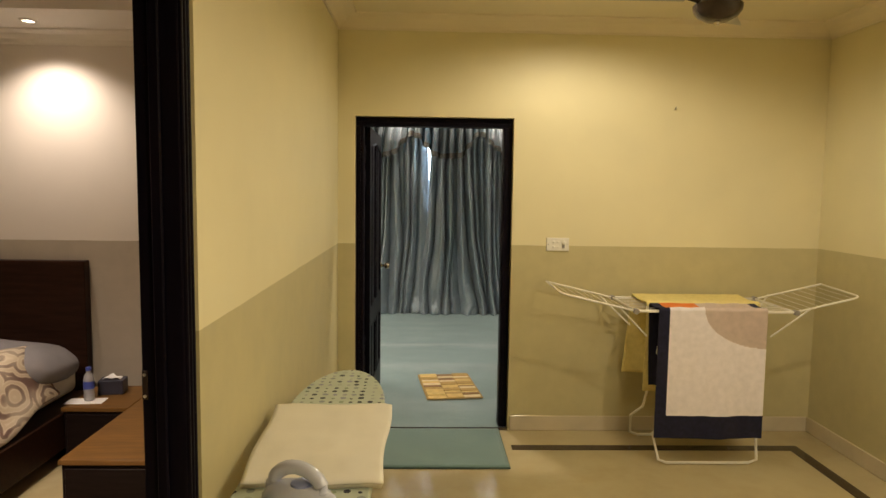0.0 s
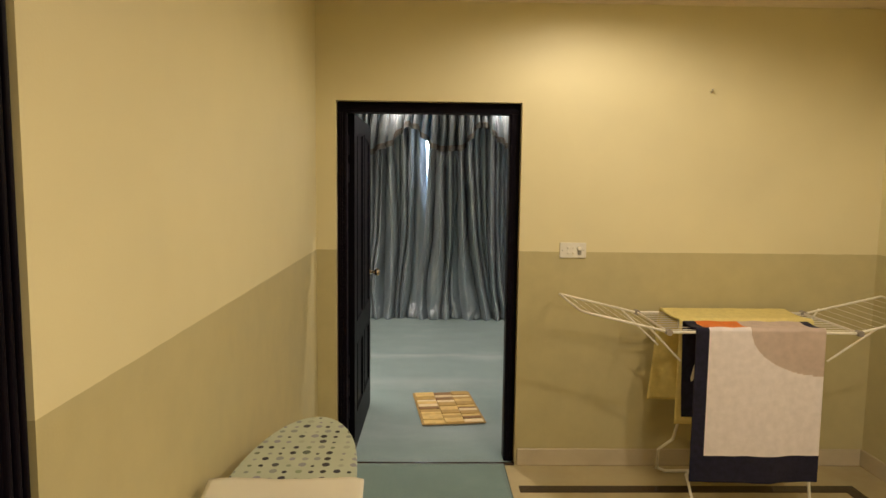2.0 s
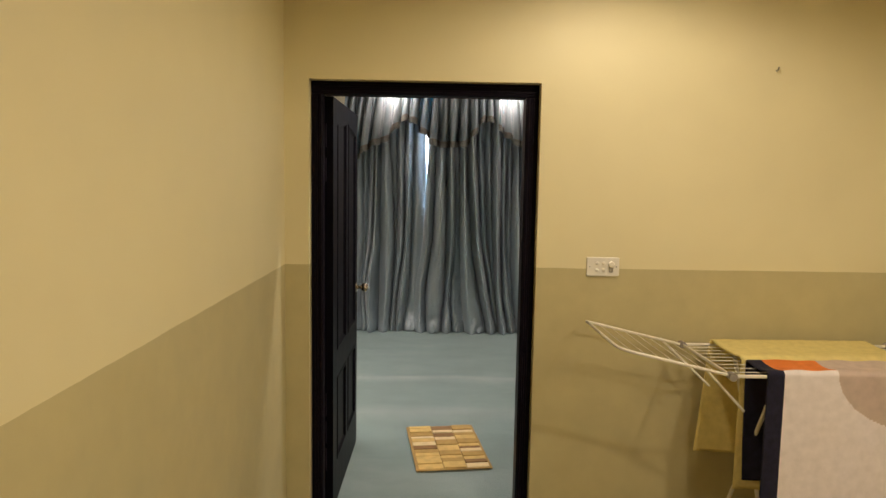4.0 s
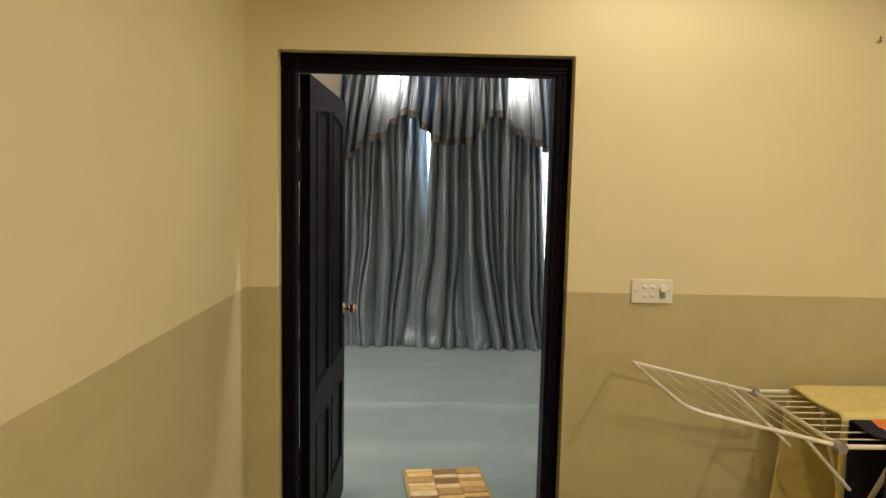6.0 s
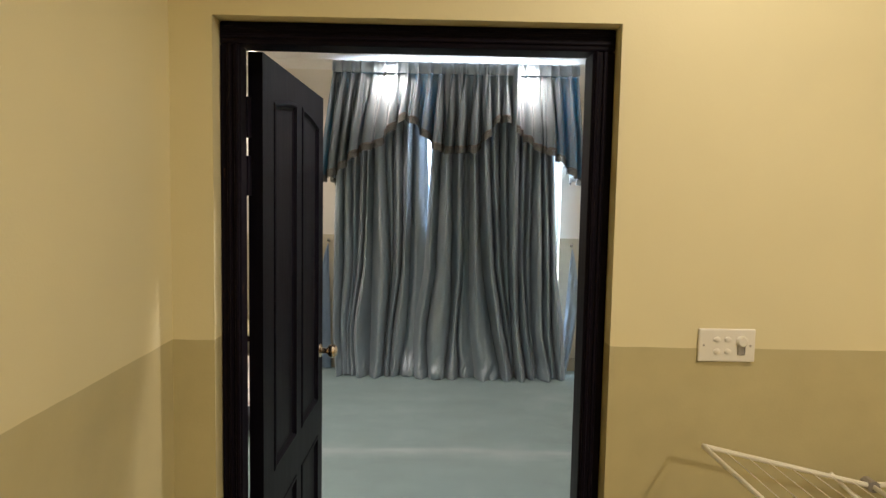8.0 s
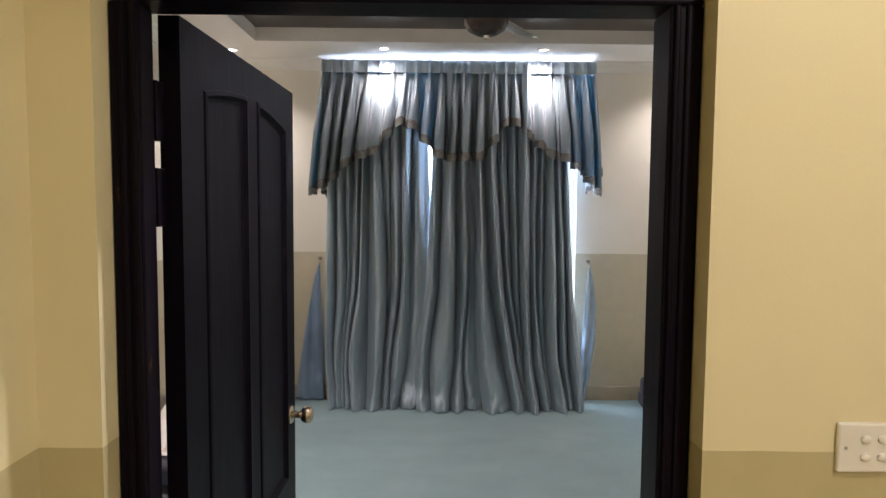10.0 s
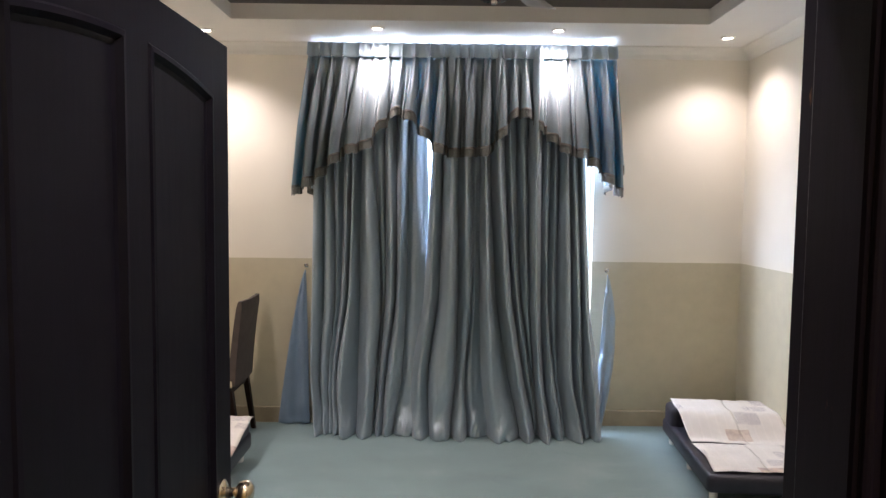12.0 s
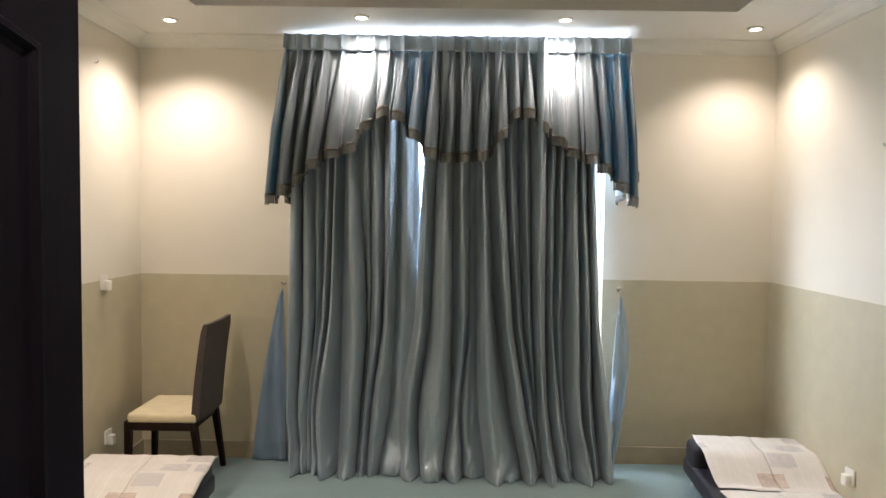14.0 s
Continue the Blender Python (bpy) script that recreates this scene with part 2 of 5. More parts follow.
def satin(name, c, through_c, amount, shine=0.5, soft_r=0.30):
    """Curtain satin: soft sheen, fine weave, some daylight passing through the cloth."""
    def build(nt, b):
        v = coords(nt)
        big = noise_of(nt, v, 3.5, 4)
        weave = noise_of(nt, coords(nt, "Object", (420, 420, 60)), 1.0, 2)
        nt.links.new(ramp(nt, big, [(0.2, shade(c, 0.92)), (0.8, shade(c, 1.08))]), b.inputs["Base Color"])
        nt.links.new(ramp(nt, big, [(0, (soft_r,) * 3), (1, (soft_r + 0.10,) * 3)]), b.inputs["Roughness"])
        b.inputs["Specular IOR Level"].default_value = 0.9
        b.inputs["Metallic"].default_value = shine
        b.inputs["Sheen Weight"].default_value = 0.3
        bump(nt, b, maths(nt, "ADD", maths(nt, "MULTIPLY", noise_of(nt, v, 9, 2), 2.0), weave), 0.15, 0.004)
        t = nd(nt, "ShaderNodeBsdfTranslucent")
        t.inputs["Color"].default_value = (*through_c, 1)
        ms = nt.nodes.new("ShaderNodeMixShader")
        ms.inputs[0].default_value = amount
        nt.links.new(b.outputs[0], ms.inputs[1])
        nt.links.new(t.outputs[0], ms.inputs[2])
        nt.links.new(ms.outputs[0], nt.nodes["Material Output"].inputs["Surface"])
    return material(name, build)


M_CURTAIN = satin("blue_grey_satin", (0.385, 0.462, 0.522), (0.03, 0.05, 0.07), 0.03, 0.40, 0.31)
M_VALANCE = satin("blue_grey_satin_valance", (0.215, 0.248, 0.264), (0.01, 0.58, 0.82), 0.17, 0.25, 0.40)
M_LINING = satin("pale_blue_lining", (0.28, 0.37, 0.47), (0.25, 0.45, 0.75), 0.30, 0.1, 0.45)
M_FRINGE = plain("olive_grey_fringe", (0.17, 0.17, 0.15), 0.8, 0, 0.2, 60, 300, 0.3)


def news():
    def build(nt, b):
        v = coords(nt)
        sep = nt.nodes.new("ShaderNodeSeparateXYZ")
        nt.links.new(v, sep.inputs[0])
        lines = maths(nt, "GREATER_THAN", maths(nt, "FRACT", maths(nt, "MULTIPLY", sep.outputs[1], 190.0)), 0.5)
        cols = maths(nt, "GREATER_THAN", maths(nt, "FRACT", maths(nt, "MULTIPLY", sep.outputs[0], 17.0)), 0.14)
        txt = maths(nt, "MULTIPLY", lines, cols)
        brick = nd(nt, "ShaderNodeTexBrick", Scale=1.0, Mortar_Size=0.018, Bias=0.0, Brick_Width=0.19, Row_Height=0.135)
        brick.inputs["Color1"].default_value = (0, 0, 0, 1)
        brick.inputs["Color2"].default_value = (1, 1, 1, 1)
        brick.inputs["Mortar"].default_value = (0.5, 0.5, 0.5, 1)
        nt.links.new(v, brick.inputs["Vector"])
        pic = maths(nt, "GREATER_THAN", brick.outputs["Color"], 0.90)
        head = maths(nt, "LESS_THAN", brick.outputs["Color"], 0.12)
        paper = ramp(nt, noise_of(nt, v, 6, 4), [(0.3, (0.69, 0.645, 0.58)), (0.7, (0.77, 0.725, 0.67))])
        ink = mix(nt, maths(nt, "MULTIPLY", txt, 0.13), paper, (0.22, 0.21, 0.22))
        photo = ramp(nt, noise_of(nt, v, 16, 5, 0.7), [(0.25, (0.10, 0.08, 0.14)), (0.45, (0.42, 0.30, 0.24)), (0.6, (0.55, 0.42, 0.32)), (0.8, (0.70, 0.62, 0.56))])
        c = mix(nt, maths(nt, "MULTIPLY", pic, 0.7), ink, photo)
        c = mix(nt, maths(nt, "MULTIPLY", maths(nt, "MULTIPLY", head, lines), 0.5), c, (0.16, 0.13, 0.20))
        nt.links.new(c, b.inputs["Base Color"])
        b.inputs["Roughness"].default_value = 0.8
        bump(nt, b, noise_of(nt, v, 9, 4), 0.25, 0.01)
    return material("newsprint", build)


M_NEWS = news()


def dots():
    def build(nt, b):
        v = coords(nt, "Object", (26, 22, 0.0))
        vo = nd(nt, "ShaderNodeTexVoronoi", Scale=1.0, Randomness=0.28)
        vo.voronoi_dimensions = "2D"
        nt.links.new(v, vo.inputs["Vector"])
        sepc = nt.nodes.new("ShaderNodeSeparateColor")
        nt.links.new(vo.outputs["Color"], sepc.inputs[0])
        rad = maths(nt, "MULTIPLY_ADD", sepc.outputs[1], 0.20, 0.13)
        inside = maths(nt, "LESS_THAN", vo.outputs["Distance"], rad)
        dc = ramp(nt, sepc.outputs[0], [(0.0, (0.03, 0.03, 0.035)), (0.35, (0.05, 0.05, 0.07)), (0.5, (0.28, 0.34, 0.22)), (0.75, (0.30, 0.30, 0.36)), (1.0, (0.42, 0.46, 0.34))])
        base = ramp(nt, noise_of(nt, v, 0.4, 3), [(0.3, (0.46, 0.51, 0.40)), (0.7, (0.53, 0.57, 0.46))])
        nt.links.new(mix(nt, inside, base, dc), b.inputs["Base Color"])
        b.inputs["Roughness"].default_value = 0.85
        bump(nt, b, noise_of(nt, v, 20, 3), 0.15, 0.003)
    return material("dotted_board_cover", build)


M_DOTS = dots()


def paisley():
    def build(nt, b):
        v = coords(nt, "Object", (1, 1, 1))
        warp = nd(nt, "ShaderNodeTexNoise", Scale=5.0, Detail=2.0)
        nt.links.new(v, warp.inputs["Vector"])
        vv = mix(nt, 0.10, v, warp.outputs["Color"])
        vo = nd(nt, "ShaderNodeTexVoronoi", Scale=6.0, Randomness=0.9)
        nt.links.new(vv, vo.inputs["Vector"])
        rings = maths(nt, "SINE", maths(nt, "MULTIPLY", vo.outputs["Distance"], 26.0))
        c = ramp(nt, maths(nt, "MULTIPLY_ADD", rings, 0.5, 0.5), [(0.15, (0.15, 0.09, 0.07)), (0.45, (0.36, 0.25, 0.18)), (0.62, (0.62, 0.53, 0.38)), (0.9, (0.50, 0.40, 0.28))])
        c2 = mix(nt, ramp(nt, noise_of(nt, v, 3.0, 3), [(0.42, (0, 0, 0)), (0.56, (1, 1, 1))]), c, (0.58, 0.52, 0.38))
        nt.links.new(mix(nt, 0.6, c2, c), b.inputs["Base Color"])
        b.inputs["Roughness"].default_value = 0.7
    return material("paisley_duvet", build)


M_DUVET = paisley()


def glow(name, c, strength):
    def build(nt, b):
        b.inputs["Base Color"].default_value = (*c, 1)
        b.inputs["Emission Color"].default_value = (*c, 1)
        b.inputs["Emission Strength"].default_value = strength
    return material(name, build)


M_GLOW1, M_GLOW2, M_GLOW3 = glow("lamp_warm", WARM, 8), glow("lamp_soft", SOFT, 14), glow("lamp_rose", ROSE, 12)


def clear(name, c, rough):
    def build(nt, b):
        b.inputs["Base Color"].default_value = (*c, 1)
        b.inputs["Transmission Weight"].default_value = 1.0 if rough < 0.05 else 0.7
        b.inputs["Roughness"].default_value = rough
        b.inputs["IOR"].default_value = 1.45
    return material(name, build)


M_GLASS = clear("window_glass", (0.95, 0.98, 1.0), 0.0)
M_PET = clear("clear_plastic", (0.97, 0.98, 1.0), 0.12)
M_STRIPS = [plain("tan_leather", (0.50, 0.32, 0.09), 0.7, 0, 0.15, 20, 90, 0.2), plain("ochre_leather", (0.70, 0.50, 0.17), 0.7, 0, 0.15, 20, 90, 0.2),
            plain("cream_leather", (0.78, 0.64, 0.36), 0.7, 0, 0.12, 20, 90, 0.2), plain("brown_leather", (0.27, 0.15, 0.05), 0.7, 0, 0.2, 20, 90, 0.2)]
M_MATBASE = plain("mat_backing", (0.44, 0.29, 0.10), 0.9, 0, 0.15, 20, 90, 0.2)
M_WINFRAME = plain("white_window_frame", (0.75, 0.75, 0.73), 0.4, 0, 0.04, 8, 60, 0.0)


# ---- mesh helpers ----
def empty_bm():
    return bmesh.new()


def box(bm, x0, x1, y0, y1, z0, z1, bev=0.0, seg=2):
    g = bmesh.ops.create_cube(bm, size=1)
    vs = g["verts"]
    for v in vs:
        v.co = Vector((x0 + (v.co.x + 0.5) * (x1 - x0), y0 + (v.co.y + 0.5) * (y1 - y0), z0 + (v.co.z + 0.5) * (z1 - z0)))
    if bev > 0:
        es = list({e for v in vs for e in v.link_edges})
        bmesh.ops.bevel(bm, geom=es, offset=bev, segments=seg, affect="EDGES", profile=0.5)
    return bm


def tube(bm, pts, r, n=8, closed=False):
    """A round bar through the points."""
    pts = [Vector(p) for p in pts]
    rings = []
    count = len(pts)
    for i, p in enumerate(pts):
        a = pts[(i - 1) % count] if closed or i > 0 else p
        b = pts[(i + 1) % count] if closed or i < count - 1 else p
        d = (b - a).normalized()
        up = Vector((0, 0, 1)) if abs(d.z) < 0.9 else Vector((1, 0, 0))
        s = d.cross(up).normalized()
        u = s.cross(d)
        rings.append([bm.verts.new(p + (s * math.cos(k * 2 * math.pi / n) + u * math.sin(k * 2 * math.pi / n)) * r) for k in range(n)])
    last = count if closed else count - 1
    for i in range(last):
        a, b = rings[i], rings[(i + 1) % count]
        for k in range(n):
            bm.faces.new((a[k], a[(k + 1) % n], b[(k + 1) % n], b[k]))
    if not closed:
        bm.faces.new(rings[0][::-1])
        bm.faces.new(rings[-1])
    return bm


def lathe(bm, profile, n=24, m=None):
    """Turns (radius, height) pairs round the z axis; m places the result."""
    m = m or Matrix.Identity(4)
    rings = [[bm.verts.new(m @ Vector((r * math.cos(k * 2 * math.pi / n), r * math.sin(k * 2 * math.pi / n), h))) for k in range(n)] for r, h in profile]
    for a, b in zip(rings, rings[1:]):
        for k in range(n):
            bm.faces.new((a[k], a[(k + 1) % n], b[(k + 1) % n], b[k]))
    bm.faces.new(rings[0][::-1])
    bm.faces.new(rings[-1])
    return bm


def grid(bm, nu, nv, fn, pick=None):
    """A sheet of nu by nv cells; fn(u, v) gives the place, pick(u, v) the material slot."""
    vs = [[bm.verts.new(fn(i / nu, j / nv)) for i in range(nu + 1)] for j in range(nv + 1)]
    for j in range(nv):
        for i in range(nu):
            f = bm.faces.new((vs[j][i], vs[j][i + 1], vs[j + 1][i + 1], vs[j + 1][i]))
            f.smooth = True
            if pick:
                f.material_index = pick((i + 0.5) / nu, (j + 0.5) / nv)
    return bm


def part(name, bm, mat, parent=None, label="", smooth=False, m=None, thick=0.0, recalc=True):
    if recalc:
        bmesh.ops.recalc_face_normals(bm, faces=bm.faces)
    if smooth:
        for f in bm.faces:
            f.smooth = True
    me = bpy.data.meshes.new(name)
    bm.to_mesh(me)
    bm.free()
    for mm in (mat if isinstance(mat, (list, tuple)) else [mat]):
        me.materials.append(mm)
    if smooth:
        me.set_sharp_from_angle(angle=radians(40))
    ob = new(name, me)
    if parent:
        ob.parent = parent
    if m:
        ob.matrix_basis = m
    if label:
        tagged(ob, label)
    if thick:
        s = ob.modifiers.new("thickness", "SOLIDIFY")
        s.thickness, s.offset = thick, 0
    return ob


def thing(name, label, category, group="", m=None):
    ob = new(name)
    ob.empty_display_size = 0.1
    if m:
        ob.matrix_basis = m
    return tagged(ob, label, category, group)


def structure(name, bm, mat, label="", smooth=False, category=""):
    return tagged(part(name, bm, mat, None, "", smooth), label, category, "", "structure")


def sm(a, b, t):
    t = max(0.0, min(1.0, (t - a) / (b - a)))
    return t * t * (3 - 2 * t)


def along(stops, x):
    """Straight interpolation through (x, value) stops."""
    if x <= stops[0][0]:
        return stops[0][1]
    for (a, p), (b, q) in zip(stops, stops[1:]):
        if x <= b:
            return p + (q - p) * (x - a) / (b - a)
    return stops[-1][1]

# ---- the large structure ----
# floors
b = empty_bm(); box(b, XL - 0.24, XR + 0.2, YN - 0.2, WA0 + 0.02, -0.15, 0.0)
structure("floor_hall", b, M_FLOOR1, "polished cream marble floor with a dark border strip", category="floor")
b = empty_bm(); box(b, 0.98, 2.795, 4.82, 4.896, -0.01, 0.004); box(b, 2.795, 2.871, YN, 4.896, -0.01, 0.004)
structure("floor_border", b, M_BORDER, "dark brown tile strip inlaid round the hall floor", category="floor border")
b = empty_bm(); box(b, BX0 - 0.2, BW + 0.24, -1.0, WA0 + 0.1, -0.16, -0.001)
structure("floor_bedroom", b, M_FLOOR1, "pale polished tile floor of the bedroom", category="floor")
b = empty_bm(); box(b, RX0 - 0.2, RX1 + 0.2, WA1 - 0.235, YB + 0.2, -0.15, -0.012)
structure("floor_slab", b, M_FLOOR1, "floor slab under the carpet of the far room", category="floor")


def carpet_top(u, v):
    x, y = RX0 + u * (RX1 - RX0), 5.19 + v * (YB - 5.19)
    ridge = 0.011 * math.exp(-((y - 7.65 - 0.02 * math.sin(3 * x)) / 0.05) ** 2) + 0.006 * math.exp(-((y - 6.80 - 0.03 * math.sin(2 * x)) / 0.08) ** 2) + 0.005 * math.exp(-((y - 8.75) / 0.08) ** 2)
    return Vector((x, y, 0.002 + ridge + 0.003 * noise.noise(Vector((x * 2.2, y * 2.2, 0)))))


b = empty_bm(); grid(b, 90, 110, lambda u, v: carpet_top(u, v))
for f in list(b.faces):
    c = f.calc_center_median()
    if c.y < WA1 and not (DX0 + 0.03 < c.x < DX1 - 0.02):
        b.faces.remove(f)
structure("carpet", b, M_CARPET, "teal wall-to-wall carpet with paler bands and faint ridges", category="carpet")

# wall between the rooms, with the doorway
b = empty_bm()
box(b, BX0, BW, WA0, WA1, 0, 3.2); box(b, BW, DX0, WA0, WA1, 0, 3.2); box(b, DX1, XR + 0.2, WA0, WA1, 0, 3.2); box(b, DX0, DX1, WA0, WA1, DZ, 3.2)
ob = structure("wall_middle", b, [M_WALL1, M_WALL2, M_WALL3], "cream wall with a khaki dado and a doorway", category="wall")
for p in ob.data.polygons:
    p.material_index = 1 if p.center.y > WA1 - 0.01 else (2 if p.center.x < -2 and p.normal.y < -0.5 else 0)
b = empty_bm(); box(b, BX0, BW + 0.001, WA0 - 0.012, WA0 - 0.001, 0, C3 + 0.15)
structure("wall_bedroom_back", b, M_WALL3, "pale bedroom wall with a grey-beige dado", category="wall")
# left wall of the hall, with the bedroom doorway
b = empty_bm()
box(b, BW, XL, BY1, WA0, 0, 3.0); box(b, BW, XL, YN, BY0, 0, 3.0); box(b, BW, XL, BY0, BY1, 2.24, 3.0)
ob = structure("wall_left", b, [M_WALL1, M_WALL3], "cream hall wall with a khaki dado", category="wall")
for p in ob.data.polygons:
    p.material_index = 1 if p.center.x < BW + 0.01 else 0
b = empty_bm(); box(b, XR, XR + 0.2, YN, WA0, 0, 3.0)
structure("wall_right", b, M_WALL1, "cream hall wall with a khaki dado", category="wall")
b = empty_bm(); box(b, XL - 0.24, XR + 0.2, YN - 0.2, YN, 0, 3.0)
structure("wall_behind", b, M_WALL1, "cream hall wall behind the start", category="wall")
b = empty_bm(); box(b, XL - 0.24, XR + 0.2, YN - 0.2, WA0, C1, C1 + 0.12)
structure("ceiling_hall", b, M_CEIL1, "cream plaster ceiling", category="ceiling")
# bedroom shell
b = empty_bm(); box(b, BX0 - 0.2, BX0, -1.0, WA0, 0, 3.0)
structure("wall_bedroom_left", b, M_WALL3, "pale bedroom wall with a grey-beige dado", category="wall")
b = empty_bm(); box(b, BX0 - 0.2, BW, -1.2, -1.0, 0, 3.0)
structure("wall_bedroom_front", b, M_WALL3, "pale bedroom wall with a grey-beige dado", category="wall")
b = empty_bm()
box(b, BX0, BW, 4.59, WA0, C3, C3 + 0.3); box(b, BX0, BW, -1.0, -0.4, C3, C3 + 0.3)
box(b, BX0, BX0 + 0.6, -0.4, 4.59, C3, C3 + 0.3); box(b, BW - 0.6, BW, -0.4, 4.59, C3, C3 + 0.3)
box(b, BX0 + 0.6, BW - 0.6, -0.4, 4.59, C3 + 0.12, C3 + 0.3)
structure("ceiling_bedroom", b, M_CEIL, "white bedroom ceiling with a raised tray", category="ceiling")
# far room shell
b = empty_bm()
box(b, RX0, WX0, YB, YB + 0.24, 0, 3.3); box(b, WX1, RX1, YB, YB + 0.24, 0, 3.3)
box(b, WX0, WX1, YB, YB + 0.24, 0, WZ0); box(b, WX0, WX1, YB, YB + 0.24, WZ1, 3.3)
structure("wall_far", b, M_WALL2, "off-white wall with a khaki dado round a curtained window", category="wall")
b = empty_bm(); box(b, RX0 - 0.2, RX0, WA1, YB + 0.24, 0, 3.3)
structure("wall_far_left", b, M_WALL2, "off-white wall with a khaki dado", category="wall")
b = empty_bm(); box(b, RX1, RX1 + 0.2, WA1, YB + 0.24, 0, 3.3)
structure("wall_far_right", b, M_WALL2, "off-white wall with a khaki dado", category="wall")
TX0, TX1, TY0, TY1, TZ = -0.84, 2.285, 6.05, 9.08, 3.01
b = empty_bm()
box(b, RX0, RX1, TY1, YB, C2, 3.3); box(b, RX0, RX1, WA1, TY0, C2, 3.3)
box(b, RX0, TX0, TY0, TY1, C2, 3.3); box(b, TX1, RX1, TY0, TY1, C2, 3.3)
structure("ceiling_soffit", b, M_CEIL, "white plaster soffit round a dark tray ceiling", category="ceiling")
b = empty_bm(); box(b, TX0, TX1, TY0, TY1, TZ, TZ + 0.1)
structure("ceiling_tray", b, M_DARKCEIL, "dark brown glossy tray ceiling", category="ceiling")


def cornice(name, pts, z, drop, run, mat):
    """A coved moulding along a closed inner outline of (x, y) corners, turning left."""
    prof = [(0.0, -drop), (0.010, -drop), (0.014, -drop * 0.86), (run * 0.22, -drop * 0.62), (run * 0.5, -drop * 0.30), (run * 0.85, -drop * 0.12), (run * 0.9, 0.0), (0.0, 0.0)]
    bm = empty_bm()
    n = len(pts)
    rings = []
    for i in range(n):
        p, a, q = Vector(pts[i]), Vector(pts[i - 1]), Vector(pts[(i + 1) % n])
        d1, d2 = (p - a).normalized(), (q - p).normalized()
        inward = Vector((-d1.y, d1.x)) + Vector((-d2.y, d2.x))
        rings.append([bm.verts.new((p.x + inward.x * o, p.y + inward.y * o, z + h)) for o, h in prof])
    for i in range(n):
        a, c = rings[i], rings[(i + 1) % n]
        for k in range(len(prof)):
            bm.faces.new((a[k], a[(k + 1) % len(prof)], c[(k + 1) % len(prof)], c[k]))
    return structure(name, bm, mat, "plaster ceiling cornice", category="cornice")


cornice("cornice_hall", [(XL + 0.001, YN), (XR - 0.001, YN), (XR - 0.001, WA0 - 0.001), (XL + 0.001, WA0 - 0.001)], C1 - 0.001, 0.085, 0.15, M_CORN1)
cornice("cornice_far_room", [(RX0 + 0.001, WA1), (RX1 - 0.001, WA1), (RX1 - 0.001, YB - 0.001), (RX0 + 0.001, YB - 0.001)], C2 - 0.001, 0.075, 0.12, M_CORN2)
cornice("cornice_bedroom", [(BX0, -1.0), (BW, -1.0), (BW, WA0 - 0.013), (BX0, WA0 - 0.013)], C3 - 0.001, 0.085, 0.12, M_CORN2)


def skirting(name, x0, x1, y0, y1, h, mat):
    bm = empty_bm()
    box(bm, x0, x1, y0, y1, 0.0, h, 0.004, 1)
    return structure(name, bm, mat, "skirting along the foot of the wall", category="skirting")


skirting("baseboard_hall_front", DX1 + 0.012, XR - 0.013, WA0 - 0.012, WA0 - 0.0005, 0.105, M_SKIRT1)
skirting("baseboard_hall_corner", XL + 0.013, DX0 - 0.012, WA0 - 0.012, WA0 - 0.0005, 0.105, M_SKIRT1)
skirting("baseboard_hall_left", XL + 0.0005, XL + 0.012, BY1 + 0.012, WA0 - 0.013, 0.105, M_SKIRT1)
skirting("baseboard_hall_right", XR - 0.012, XR - 0.0005, YN, WA0 - 0.001, 0.105, M_SKIRT1)
skirting("baseboard_far_a", RX0 + 0.016, WX0 - 0.1, YB - 0.015, YB - 0.0005, 0.125, M_SKIRT2)
skirting("baseboard_far_b", WX1 + 0.05, RX1 - 0.016, YB - 0.015, YB - 0.0005, 0.125, M_SKIRT2)
skirting("baseboard_far_left", RX0 + 0.0005, RX0 + 0.015, WA1, YB - 0.001, 0.125, M_SKIRT2)
skirting("baseboard_far_right", RX1 - 0.015, RX1 - 0.0005, WA1, YB - 0.001, 0.125, M_SKIRT2)

# doorway frame between the rooms: a stop in front and a rebate behind
frame_1 = tagged(new("door_frame"), "dark-stained moulded wooden door frame set in the wall", "door frame", "", "structure")


def jamb(x_out, x_stop, x_reb, y0, ys, y1, z1):
    bm = empty_bm()
    s = 1 if x_stop > x_out else -1
    a, c = sorted((x_out, x_stop))
    box(bm, a, c, y0, ys, 0.0, z1, 0.006, 2)
    a, c = sorted((x_out, x_reb))
    box(bm, a, c, ys, y1, 0.0, z1, 0.003, 1)
    for k in (0.35, 0.7):
        xx = x_out + (x_stop - x_out) * k
        box(bm, min(xx, xx + 0.012 * s), max(xx, xx + 0.012 * s), y0 - 0.006, y0 + 0.01, 0.0, z1, 0.004, 2)
    return bm


part("jamb", jamb(DX0 + 0.001, -0.012, -0.056, 5.235, 5.298, 5.395, 2.08), M_FRAME, frame_1)
part("jamb", jamb(DX1 - 0.001, 0.932, 0.953, 5.235, 5.335, 5.395, 2.08), M_FRAME, frame_1)
b = empty_bm()
box(b, DX0 + 0.001, DX1 - 0.001, 5.235, 5.335, 2.08, 2.139, 0.006, 2); box(b, DX0 + 0.001, DX1 - 0.001, 5.335, 5.395, 2.10, 2.139, 0.003, 1)
for k in (2.094, 2.114):
    box(b, DX0 + 0.003, DX1 - 0.003, 5.229, 5.245, k, k + 0.012, 0.004, 2)
part("head", b, M_FRAME, frame_1)
b = empty_bm(); box(b, DX0, DX1, 5.17, 5.20, 0.0, 0.012, 0.004, 2)
structure("threshold", b, M_BORDER, "dark strip across the doorway floor", category="threshold")

